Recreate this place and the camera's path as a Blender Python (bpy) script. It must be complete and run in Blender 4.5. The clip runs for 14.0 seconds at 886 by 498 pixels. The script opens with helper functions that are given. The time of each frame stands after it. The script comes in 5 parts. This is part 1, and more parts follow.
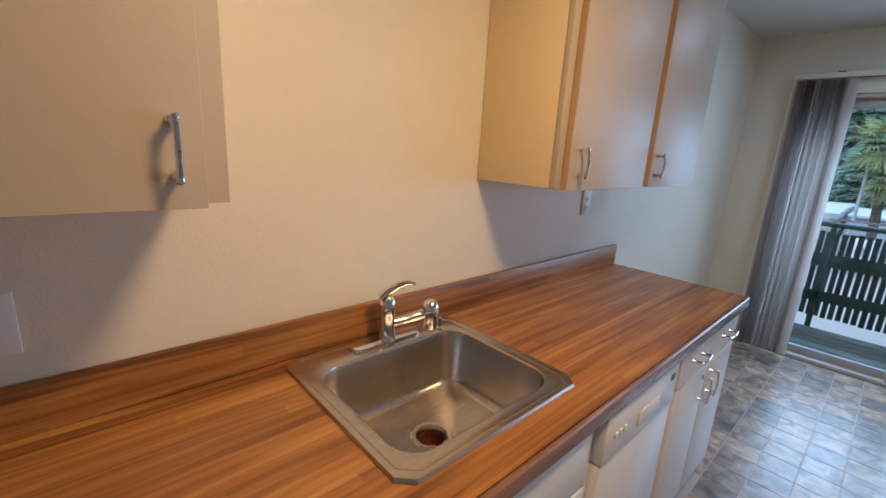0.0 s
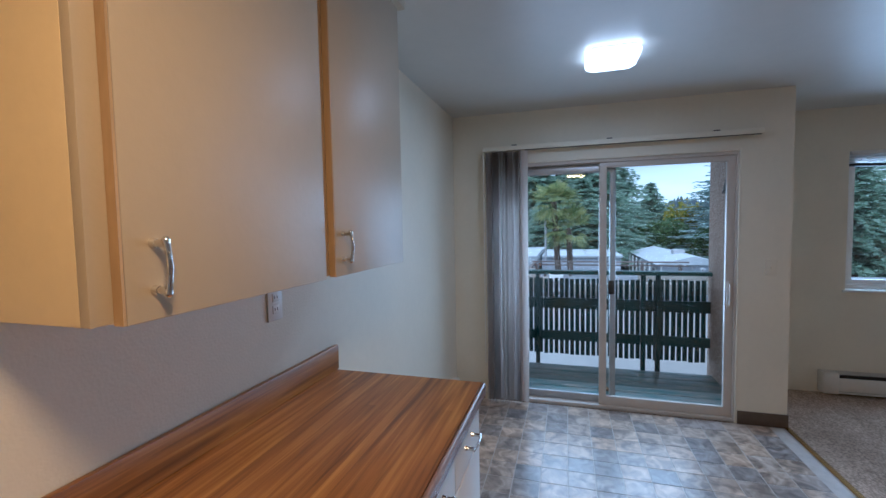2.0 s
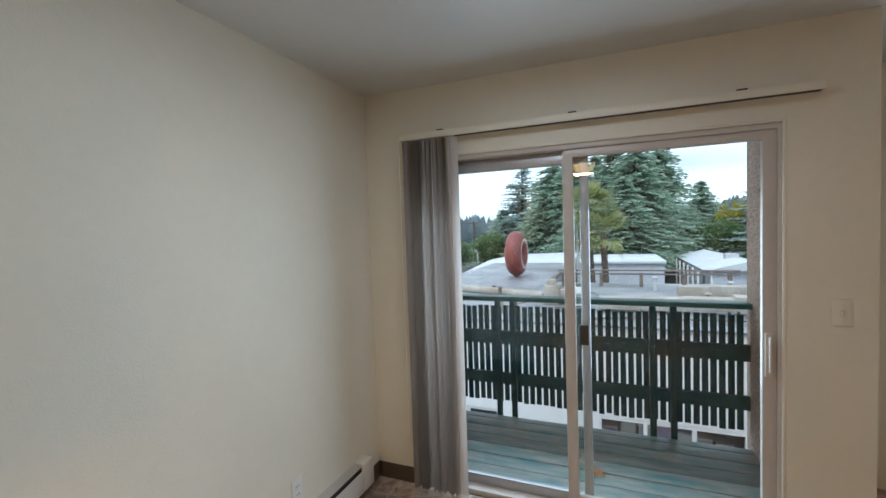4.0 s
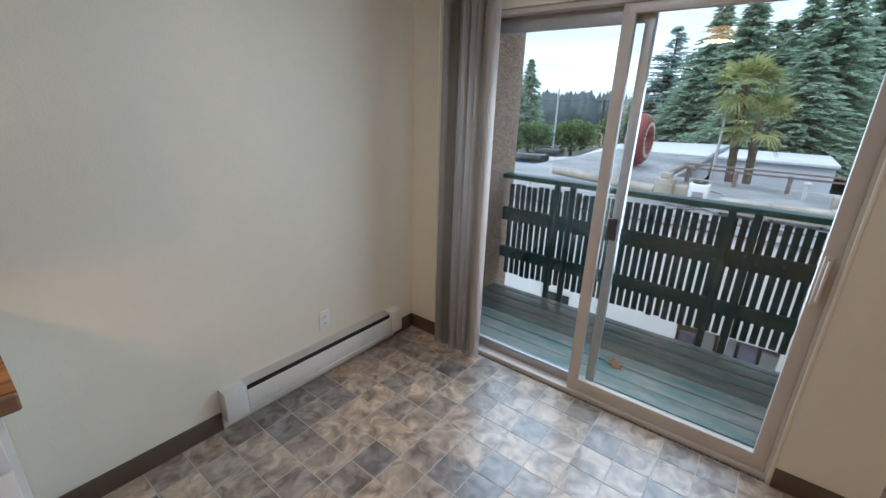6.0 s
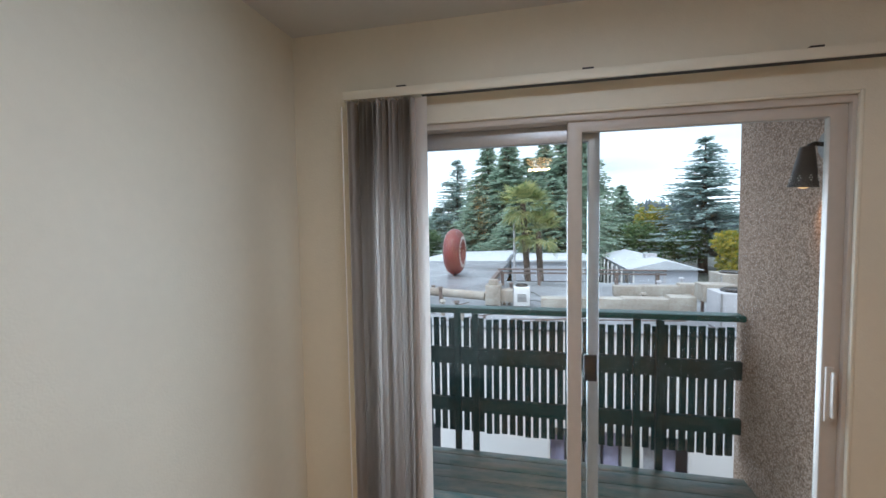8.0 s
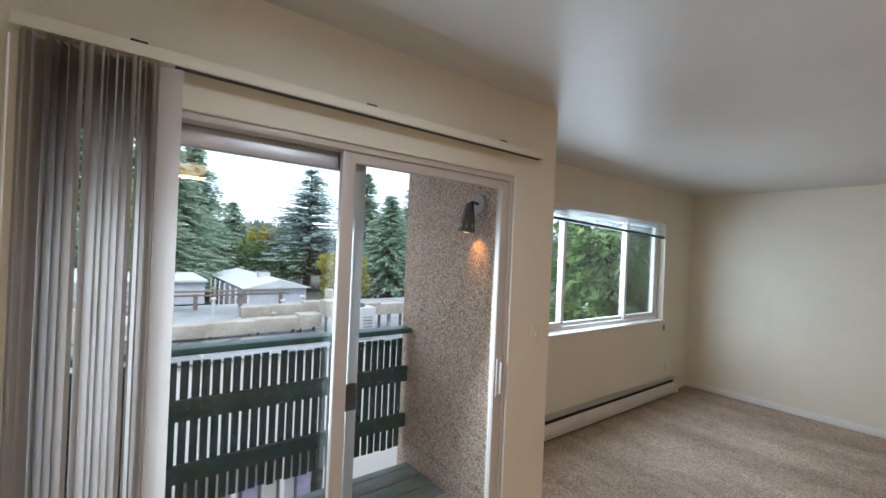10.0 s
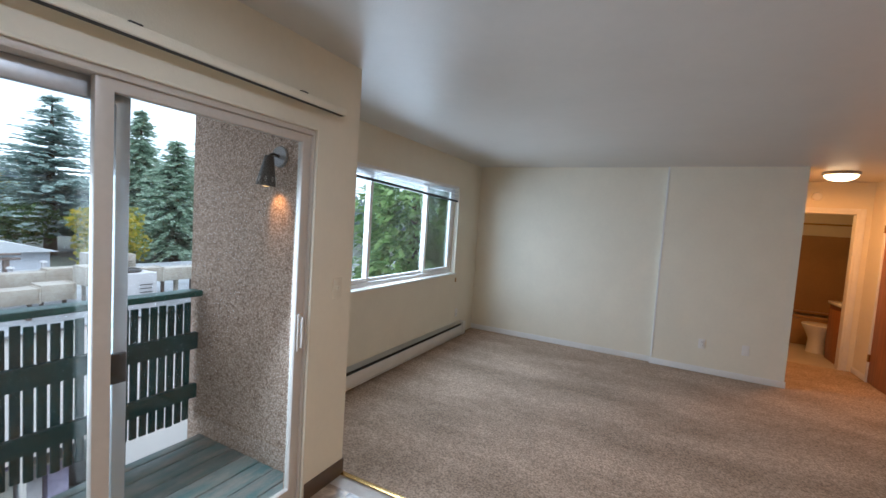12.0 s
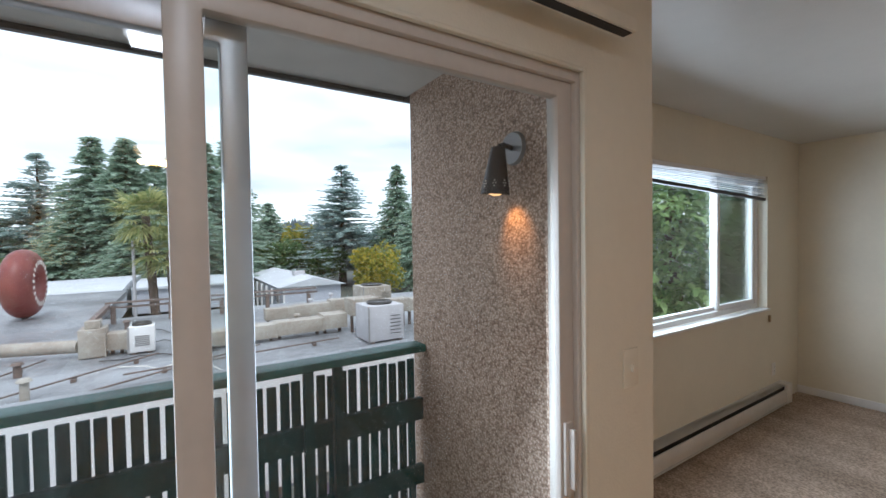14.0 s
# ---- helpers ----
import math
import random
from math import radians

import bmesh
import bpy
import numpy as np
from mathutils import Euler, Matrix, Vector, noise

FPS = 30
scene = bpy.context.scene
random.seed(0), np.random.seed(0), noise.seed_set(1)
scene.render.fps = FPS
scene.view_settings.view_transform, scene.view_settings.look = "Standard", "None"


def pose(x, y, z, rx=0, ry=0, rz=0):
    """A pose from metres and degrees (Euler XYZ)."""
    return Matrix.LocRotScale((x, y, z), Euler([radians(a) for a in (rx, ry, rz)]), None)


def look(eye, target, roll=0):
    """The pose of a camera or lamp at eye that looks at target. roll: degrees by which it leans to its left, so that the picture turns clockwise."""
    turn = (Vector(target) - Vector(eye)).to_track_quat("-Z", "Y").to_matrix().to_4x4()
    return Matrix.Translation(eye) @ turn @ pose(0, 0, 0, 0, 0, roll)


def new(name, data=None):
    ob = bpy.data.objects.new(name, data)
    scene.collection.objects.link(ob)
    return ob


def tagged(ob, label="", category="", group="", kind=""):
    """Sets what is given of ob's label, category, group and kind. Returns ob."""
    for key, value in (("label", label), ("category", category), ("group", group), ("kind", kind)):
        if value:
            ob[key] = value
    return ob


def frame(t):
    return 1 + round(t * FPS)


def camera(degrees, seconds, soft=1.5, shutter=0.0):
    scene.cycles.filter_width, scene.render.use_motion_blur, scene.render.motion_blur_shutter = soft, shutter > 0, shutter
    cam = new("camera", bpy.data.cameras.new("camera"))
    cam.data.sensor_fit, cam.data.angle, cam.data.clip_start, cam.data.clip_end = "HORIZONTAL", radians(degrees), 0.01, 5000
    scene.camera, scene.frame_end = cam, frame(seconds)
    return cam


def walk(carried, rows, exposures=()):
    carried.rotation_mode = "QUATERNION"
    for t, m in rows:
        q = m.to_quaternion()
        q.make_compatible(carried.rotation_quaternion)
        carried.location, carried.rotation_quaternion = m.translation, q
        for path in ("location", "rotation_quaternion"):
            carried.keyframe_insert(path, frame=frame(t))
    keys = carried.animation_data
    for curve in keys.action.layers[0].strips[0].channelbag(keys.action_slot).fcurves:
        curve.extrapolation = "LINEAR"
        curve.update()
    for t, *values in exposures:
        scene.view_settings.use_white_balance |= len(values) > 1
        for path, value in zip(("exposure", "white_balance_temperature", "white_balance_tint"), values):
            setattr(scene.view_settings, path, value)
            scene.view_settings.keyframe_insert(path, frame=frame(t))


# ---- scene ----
cam = camera(93.3, 14.0)
PATH = [
    (0, (0.072, 0.086, 1.471), (1.395, 1.509, 0.997), 3.4),
    (0.5, (0.091, 0.075, 1.474), (1.504, 1.425, 1.045), 2.6),
    (1, (0.197, 0.061, 1.503), (1.856, 1.151, 1.261), 1.2),
    (1.5, (0.442, 0.113, 1.51), (2.282, 0.878, 1.345), -0.2),
    (2, (0.731, 0.145, 1.503), (2.645, 0.716, 1.389), -1.1),
    (2.2, (0.88, 0.135, 1.506), (2.804, 0.671, 1.417), -1.3),
    (4.3, (2.067, -0.422, 1.578), (3.876, 0.427, 1.501), -1.8),
    (4.5, (2.13, -0.472, 1.586), (3.904, 0.449, 1.508), -1.5),
    (5, (2.205, -0.644, 1.603), (3.854, 0.465, 1.384), -0.2),
    (5.5, (2.214, -0.737, 1.569), (3.761, 0.429, 1.071), 1.1),
    (6, (2.204, -0.752, 1.543), (3.698, 0.404, 0.886), 1.9),
    (6.5, (2.209, -0.756, 1.555), (3.736, 0.42, 1.022), 1.9),
    (7, (2.267, -0.608, 1.572), (3.879, 0.528, 1.24), 0.7),
    (7.2, (2.302, -0.484, 1.569), (3.975, 0.58, 1.308), 0.1),
    (9.3, (2.787, 0.508, 1.573), (4.627, -0.276, 1.546), 0.8),
    (9.5, (2.765, 0.53, 1.582), (4.545, -0.38, 1.566), 1.3),
    (10, (2.719, 0.57, 1.597), (4.308, -0.644, 1.602), 2.5),
    (10.5, (2.68, 0.593, 1.599), (4.051, -0.863, 1.612), 3.0),
    (11, (2.657, 0.602, 1.603), (3.815, -1.028, 1.59), 3.4),
    (11.5, (2.638, 0.604, 1.594), (3.597, -1.15, 1.525), 3.7),
    (12, (2.63, 0.587, 1.575), (3.542, -1.189, 1.444), 3.8),
    (12.5, (2.712, 0.571, 1.585), (3.859, -1.061, 1.432), 3.2),
    (13, (2.881, 0.406, 1.551), (4.311, -0.987, 1.425), 1.8),
    (13.5, (3.138, 0.142, 1.576), (4.754, -1.033, 1.477), 0.7),
    (14, (3.478, -0.104, 1.552), (5.163, -1.181, 1.503), -0.9),
]
EXPOSE = [(0.0, -0.36, 4650, 8), (1.0, -0.60, 4560, 12), (2.2, -0.50, 4530, 9), (4.5, -0.18, 5600, 8), (6.5, -0.26, 5400, 11), (9.5, 0.05, 5680, 11), (12.0, 0.06, 5420, 11), (14.0, -0.25, 5800, 14)]
walk(cam, [(t, look(eye, target, roll)) for t, eye, target, roll in PATH], EXPOSE)


# ---- light ----
world = bpy.data.worlds.new("overcast")
scene.world = world
world.use_nodes = True
wn, wl = world.node_tree.nodes, world.node_tree.links
wn.clear()
w_out = wn.new("ShaderNodeOutputWorld")
w_bg = wn.new("ShaderNodeBackground")
w_sky = wn.new("ShaderNodeTexSky")
w_sky.sky_type = "NISHITA"
w_sky.sun_disc = False
w_sky.sun_elevation, w_sky.sun_rotation = radians(57), radians(280)
w_scale = wn.new("ShaderNodeVectorMath")
w_scale.operation = "SCALE"
w_scale.inputs["Scale"].default_value = 0.12
w_co = wn.new("ShaderNodeTexCoord")
w_map = wn.new("ShaderNodeMapping")
w_map.inputs["Scale"].default_value = (1.5, 1.5, 7.0)
w_noise = wn.new("ShaderNodeTexNoise")
w_noise.inputs["Scale"].default_value = 1.6
w_noise.inputs["Detail"].default_value = 6
w_ramp = wn.new("ShaderNodeValToRGB")
w_ramp.color_ramp.elements[0].position, w_ramp.color_ramp.elements[0].color = 0.30, (0.56, 0.59, 0.62, 1)
w_ramp.color_ramp.elements[1].position, w_ramp.color_ramp.elements[1].color = 0.60, (0.95, 0.98, 1.0, 1)
w_mix = wn.new("ShaderNodeMixRGB")
w_mix.inputs["Fac"].default_value = 0.9
SKY = 2.15
wl.new(w_co.outputs["Generated"], w_map.inputs["Vector"])
wl.new(w_map.outputs["Vector"], w_noise.inputs["Vector"])
wl.new(w_noise.outputs["Fac"], w_ramp.inputs["Fac"])
wl.new(w_sky.outputs["Color"], w_scale.inputs[0])
wl.new(w_scale.outputs["Vector"], w_mix.inputs["Color1"])
wl.new(w_ramp.outputs["Color"], w_mix.inputs["Color2"])
wl.new(w_mix.outputs["Color"], w_bg.inputs["Color"])
w_bg.inputs["Strength"].default_value = SKY
wl.new(w_bg.outputs["Background"], w_out.inputs["Surface"])


def lamp(name, kind, energy, color, m, **kw):
    data = bpy.data.lights.new(name, kind)
    data.energy, data.color = energy, color
    for key, value in kw.items():
        if key == "size":
            data.shape, data.size = "SQUARE", value
        elif key == "radius":
            data.shadow_soft_size = value
        elif key == "angle":
            data.angle = value
        elif key == "cone":
            data.spot_size, data.spot_blend = value, 0.9
    ob = new(name, data)
    ob.matrix_world = m
    return ob


lamp("sun", "SUN", 2.3, (1.0, 0.96, 0.9), look((0, 0, 40), (24, -4, 2)), angle=radians(14))
KITCHEN_LAMP, DINING_LAMP, HALL_LAMP = (0.70, 0.02), (3.20, -0.085), (0.9, -5.6)
CEIL = 2.41
lamp("kitchen_light", "AREA", 30, (1.0, 0.54, 0.19), pose(*KITCHEN_LAMP, CEIL - 0.155), size=0.26)
lamp("dining_light", "AREA", 7, (0.93, 0.97, 1.0), pose(*DINING_LAMP, CEIL - 0.078), size=0.22)
lamp("hall_light", "AREA", 18, (1.0, 0.38, 0.08), pose(*HALL_LAMP, CEIL - 0.105), size=0.28)



def window_light(name, energy, x, y, z, w, h, tilt):
    """Daylight that enters through an opening, facing into the room."""
    data = bpy.data.lights.new(name, "AREA")
    data.shape, data.size, data.size_y = "RECTANGLE", w, h
    data.energy, data.color = energy, (0.82, 0.92, 1.0)
    ob = new(name, data)
    ob.matrix_world = pose(x, y, z, tilt, 0, 90)
    return ob


window_light("door_daylight", 31, 4.56, -0.10, 1.15, 1.6, 1.1, 68)
window_light("window_daylight", 58, 5.42, -3.29, 1.50, 2.3, 0.95, 66)

# ---- materials ----


def material(name, color, rough=0.5, metal=0.0, spots=0.12, scale=8.0, bump=0.0, bump_scale=60.0, stretch=(1, 1, 1), spec=0.5, rand=0.0, coat=0.0, second=None):
    """A surface with two scales of colour variation, bump and, with rand, a tone of its own for each piece."""
    m = bpy.data.materials.new(name)
    m.use_nodes = True
    n, l = m.node_tree.nodes, m.node_tree.links
    b = n["Principled BSDF"]
    co = n.new("ShaderNodeTexCoord")
    mp = n.new("ShaderNodeMapping")
    mp.inputs["Scale"].default_value = stretch
    l.new(co.outputs["Object"], mp.inputs["Vector"])
    big = n.new("ShaderNodeTexNoise")
    big.inputs["Scale"].default_value, big.inputs["Detail"].default_value = scale, 5
    fine = n.new("ShaderNodeTexNoise")
    fine.inputs["Scale"].default_value, fine.inputs["Detail"].default_value = scale * 9, 3
    for tex in (big, fine):
        l.new(mp.outputs["Vector"], tex.inputs["Vector"])
    add = n.new("ShaderNodeMath")
    add.operation = "MULTIPLY_ADD"
    add.inputs[1].default_value = 0.45
    l.new(fine.outputs["Fac"], add.inputs[0])
    l.new(big.outputs["Fac"], add.inputs[2])
    ramp = n.new("ShaderNodeValToRGB")
    low = second or tuple(c * (1 - spots) for c in color)
    high = color if second else tuple(min(1, c * (1 + spots)) for c in color)
    ramp.color_ramp.elements[0].position, ramp.color_ramp.elements[0].color = 0.5, (*low, 1)
    ramp.color_ramp.elements[1].position, ramp.color_ramp.elements[1].color = 0.95, (*high, 1)
    l.new(add.outputs[0], ramp.inputs["Fac"])
    col = ramp.outputs["Color"]
    if rand:
        info = n.new("ShaderNodeObjectInfo")
        hsv = n.new("ShaderNodeHueSaturation")
        mr = n.new("ShaderNodeMapRange")
        mr.inputs["To Min"].default_value, mr.inputs["To Max"].default_value = 1 - rand, 1 + rand
        l.new(info.outputs["Random"], mr.inputs["Value"])
        l.new(mr.outputs["Result"], hsv.inputs["Value"])
        l.new(col, hsv.inputs["Color"])
        col = hsv.outputs["Color"]
    l.new(col, b.inputs["Base Color"])
    b.inputs["Roughness"].default_value, b.inputs["Metallic"].default_value = rough, metal
    b.inputs["Specular IOR Level"].default_value = spec
    b.inputs["Coat Weight"].default_value = coat
    if bump:
        bt = n.new("ShaderNodeTexNoise")
        bt.inputs["Scale"].default_value, bt.inputs["Detail"].default_value = bump_scale, 4
        l.new(mp.outputs["Vector"], bt.inputs["Vector"])
        bp = n.new("ShaderNodeBump")
        bp.inputs["Strength"].default_value, bp.inputs["Distance"].default_value = bump, 0.01
        l.new(bt.outputs["Fac"], bp.inputs["Height"])
        l.new(bp.outputs["Normal"], b.inputs["Normal"])
    return m


def glow(name, color, strength):
    m = bpy.data.materials.new(name)
    m.use_nodes = True
    b = m.node_tree.nodes["Principled BSDF"]
    b.inputs["Base Color"].default_value = (0.9, 0.88, 0.84, 1)
    b.inputs["Emission Color"].default_value = (*color, 1)
    b.inputs["Emission Strength"].default_value = strength
    return m


def glass_material():
    """Thin clear pane: mostly straight through, with a mirror reflection by Fresnel."""
    m = bpy.data.materials.new("pane_glass")
    m.use_nodes = True
    n, l = m.node_tree.nodes, m.node_tree.links
    n.remove(n["Principled BSDF"])
    tr = n.new("ShaderNodeBsdfTransparent")
    tr.inputs["Color"].default_value = (0.95, 0.97, 0.96, 1)
    gl = n.new("ShaderNodeBsdfGlossy")
    gl.inputs["Roughness"].default_value = 0.0
    lw = n.new("ShaderNodeLayerWeight")
    lw.inputs["Blend"].default_value = 0.5
    pw = n.new("ShaderNodeMath")
    pw.operation = "POWER"
    pw.inputs[1].default_value = 5.0
    l.new(lw.outputs["Facing"], pw.inputs[0])
    fr = n.new("ShaderNodeMath")
    fr.operation = "MULTIPLY_ADD"
    fr.inputs[1].default_value, fr.inputs[2].default_value = 0.8, 0.05
    l.new(pw.outputs[0], fr.inputs[0])
    mx = n.new("ShaderNodeMixShader")
    l.new(fr.outputs[0], mx.inputs["Fac"])
    l.new(tr.outputs["BSDF"], mx.inputs[1])
    l.new(gl.outputs["BSDF"], mx.inputs[2])
    l.new(mx.outputs["Shader"], n["Material Output"].inputs["Surface"])
    return m


def butcher_block():
    """Laminate printed as narrow strips of oak that run along x."""
    m = bpy.data.materials.new("butcher_block_laminate")
    m.use_nodes = True
    n, l = m.node_tree.nodes, m.node_tree.links
    b = n["Principled BSDF"]
    co = n.new("ShaderNodeTexCoord")
    bend = n.new("ShaderNodeTexNoise")
    bend.inputs["Scale"].default_value = 1.1
    l.new(co.outputs["Object"], bend.inputs["Vector"])
    sep = n.new("ShaderNodeSeparateXYZ")
    l.new(co.outputs["Object"], sep.inputs[0])
    yz = n.new("ShaderNodeMath")
    yz.operation = "ADD"
    l.new(sep.outputs["Y"], yz.inputs[0])
    l.new(sep.outputs["Z"], yz.inputs[1])
    row = n.new("ShaderNodeMath")
    row.operation = "MULTIPLY"
    row.inputs[1].default_value = 1 / 0.032
    l.new(yz.outputs[0], row.inputs[0])
    fl = n.new("ShaderNodeMath")
    fl.operation = "FLOOR"
    l.new(row.outputs[0], fl.inputs[0])
    shift = n.new("ShaderNodeMath")
    shift.operation = "MULTIPLY_ADD"
    shift.inputs[1].default_value = 0.377
    l.new(fl.outputs[0], shift.inputs[0])
    xs = n.new("ShaderNodeMath")
    xs.operation = "MULTIPLY"
    xs.inputs[1].default_value = 1 / 1.4
    l.new(sep.outputs["X"], xs.inputs[0])
    l.new(xs.outputs[0], shift.inputs[2])
    flx = n.new("ShaderNodeMath")
    flx.operation = "FLOOR"
    l.new(shift.outputs[0], flx.inputs[0])
    cell = n.new("ShaderNodeCombineXYZ")
    l.new(flx.outputs[0], cell.inputs[0])
    l.new(fl.outputs[0], cell.inputs[1])
    white = n.new("ShaderNodeTexWhiteNoise")
    l.new(cell.outputs[0], white.inputs["Vector"])
    mp = n.new("ShaderNodeMapping")
    mp.inputs["Scale"].default_value = (2.2, 55, 55)
    l.new(co.outputs["Object"], mp.inputs["Vector"])
    grain = n.new("ShaderNodeTexNoise")
    grain.inputs["Scale"].default_value, grain.inputs["Detail"].default_value = 1.0, 6
    grain.inputs["Distortion"].default_value = 0.6
    l.new(mp.outputs["Vector"], grain.inputs["Vector"])
    mp2 = n.new("ShaderNodeMapping")
    mp2.inputs["Scale"].default_value = (1.0, 9, 9)
    l.new(co.outputs["Object"], mp2.inputs["Vector"])
    broad = n.new("ShaderNodeTexNoise")
    broad.inputs["Scale"].default_value, broad.inputs["Detail"].default_value = 1.6, 3
    l.new(mp2.outputs["Vector"], broad.inputs["Vector"])
    a1 = n.new("ShaderNodeMath")
    a1.operation = "MULTIPLY_ADD"
    a1.inputs[1].default_value = 0.20
    l.new(white.outputs["Value"], a1.inputs[0])
    l.new(grain.outputs["Fac"], a1.inputs[2])
    a2 = n.new("ShaderNodeMath")
    a2.operation = "MULTIPLY_ADD"
    a2.inputs[1].default_value = 0.4
    l.new(broad.outputs["Fac"], a2.inputs[0])
    l.new(a1.outputs[0], a2.inputs[2])
    ramp = n.new("ShaderNodeValToRGB")
    e = ramp.color_ramp.elements
    e[0].position, e[0].color = 0.50, (0.135, 0.052, 0.011, 1)
    e[1].position, e[1].color = 1.35, (0.53, 0.275, 0.060, 1)
    e[1].position = 1.0
    mid = e.new(0.78)
    mid.color = (0.35, 0.150, 0.028, 1)
    sc = n.new("ShaderNodeMath")
    sc.operation = "MULTIPLY"
    sc.inputs[1].default_value = 0.95
    l.new(a2.outputs[0], sc.inputs[0])
    l.new(sc.outputs[0], ramp.inputs["Fac"])
    l.new(ramp.outputs["Color"], b.inputs["Base Color"])
    b.inputs["Roughness"].default_value = 0.33
    bp = n.new("ShaderNodeBump")
    bp.inputs["Strength"].default_value, bp.inputs["Distance"].default_value = 0.06, 0.005
    l.new(grain.outputs["Fac"], bp.inputs["Height"])
    l.new(bp.outputs["Normal"], b.inputs["Normal"])
    return m


def slate_print():
    """Vinyl printed as mottled slate: each tile has its own tint and its own patch of the veining."""
    m = bpy.data.materials.new("slate_vinyl")
    m.use_nodes = True
    n, l = m.node_tree.nodes, m.node_tree.links
    b = n["Principled BSDF"]
    info = n.new("ShaderNodeObjectInfo")
    geo = n.new("ShaderNodeNewGeometry")
    off = n.new("ShaderNodeVectorMath")
    off.operation = "ADD"
    rv = n.new("ShaderNodeMath")
    rv.operation = "MULTIPLY"
    rv.inputs[1].default_value = 37.0
    l.new(info.outputs["Random"], rv.inputs[0])
    l.new(geo.outputs["Position"], off.inputs[0])
    l.new(rv.outputs[0], off.inputs[1])
    t1 = n.new("ShaderNodeTexNoise")
    t1.inputs["Scale"].default_value, t1.inputs["Detail"].default_value, t1.inputs["Distortion"].default_value = 12.0, 9, 0.9
    l.new(off.outputs[0], t1.inputs["Vector"])
    r1 = n.new("ShaderNodeValToRGB")
    e = r1.color_ramp.elements
    e[0].position, e[0].color = 0.32, (0.15, 0.122, 0.10, 1)
    e[1].position, e[1].color = 0.72, (0.60, 0.54, 0.475, 1)
    k = e.new(0.5)
    k.color = (0.35, 0.295, 0.245, 1)
    l.new(t1.outputs["Fac"], r1.inputs["Fac"])
    r2 = n.new("ShaderNodeValToRGB")
    e = r2.color_ramp.elements
    e[0].position, e[0].color = 0.0, (0.58, 0.60, 0.66, 1)
    e[1].position, e[1].color = 1.0, (1.26, 1.08, 0.88, 1)
    k = e.new(0.5)
    k.color = (1.0, 0.93, 0.85, 1)
    l.new(info.outputs["Random"], r2.inputs["Fac"])
    mul = n.new("ShaderNodeMixRGB")
    mul.blend_type = "MULTIPLY"
    mul.inputs["Fac"].default_value = 1.0
    l.new(r1.outputs["Color"], mul.inputs["Color1"])
    l.new(r2.outputs["Color"], mul.inputs["Color2"])
    l.new(mul.outputs["Color"], b.inputs["Base Color"])
    b.inputs["Roughness"].default_value = 0.30
    b.inputs["Specular IOR Level"].default_value = 1.0
    bp = n.new("ShaderNodeBump")
    bp.inputs["Strength"].default_value, bp.inputs["Distance"].default_value = 0.12, 0.004
    l.new(t1.outputs["Fac"], bp.inputs["Height"])
    l.new(bp.outputs["Normal"], b.inputs["Normal"])
    return m


def stucco_material():
    """Exposed-pebble stucco: rounded stones of several browns with deep joints."""
    m = bpy.data.materials.new("pebble_stucco")
    m.use_nodes = True
    n, l = m.node_tree.nodes, m.node_tree.links
    b = n["Principled BSDF"]
    co = n.new("ShaderNodeTexCoord")
    v = n.new("ShaderNodeTexVoronoi")
    v.inputs["Scale"].default_value = 112
    l.new(co.outputs["Object"], v.inputs["Vector"])
    sep = n.new("ShaderNodeSeparateColor")
    l.new(v.outputs["Color"], sep.inputs["Color"])
    r = n.new("ShaderNodeValToRGB")
    e = r.color_ramp.elements
    e[0].position, e[0].color = 0.0, (0.38, 0.27, 0.20, 1)
    e[1].position, e[1].color = 1.0, (0.86, 0.71, 0.58, 1)
    k = e.new(0.55)
    k.color = (0.76, 0.58, 0.46, 1)
    l.new(sep.outputs[0], r.inputs["Fac"])
    dr = n.new("ShaderNodeValToRGB")
    dr.color_ramp.elements[0].position, dr.color_ramp.elements[0].color = 0.25, (1, 1, 1, 1)
    dr.color_ramp.elements[1].position, dr.color_ramp.elements[1].color = 0.75, (0.54, 0.465, 0.41, 1)
    l.new(v.outputs["Distance"], dr.inputs["Fac"])
    mul = n.new("ShaderNodeMixRGB")
    mul.blend_type = "MULTIPLY"
    mul.inputs["Fac"].default_value = 1.0
    l.new(r.outputs["Color"], mul.inputs["Color1"])
    l.new(dr.outputs["Color"], mul.inputs["Color2"])
    l.new(mul.outputs["Color"], b.inputs["Base Color"])
    b.inputs["Roughness"].default_value = 0.8
    bp = n.new("ShaderNodeBump")
    bp.invert = True
    bp.inputs["Strength"].default_value, bp.inputs["Distance"].default_value = 0.6, 0.006
    l.new(v.outputs["Distance"], bp.inputs["Height"])
    l.new(bp.outputs["Normal"], b.inputs["Normal"])
    return m


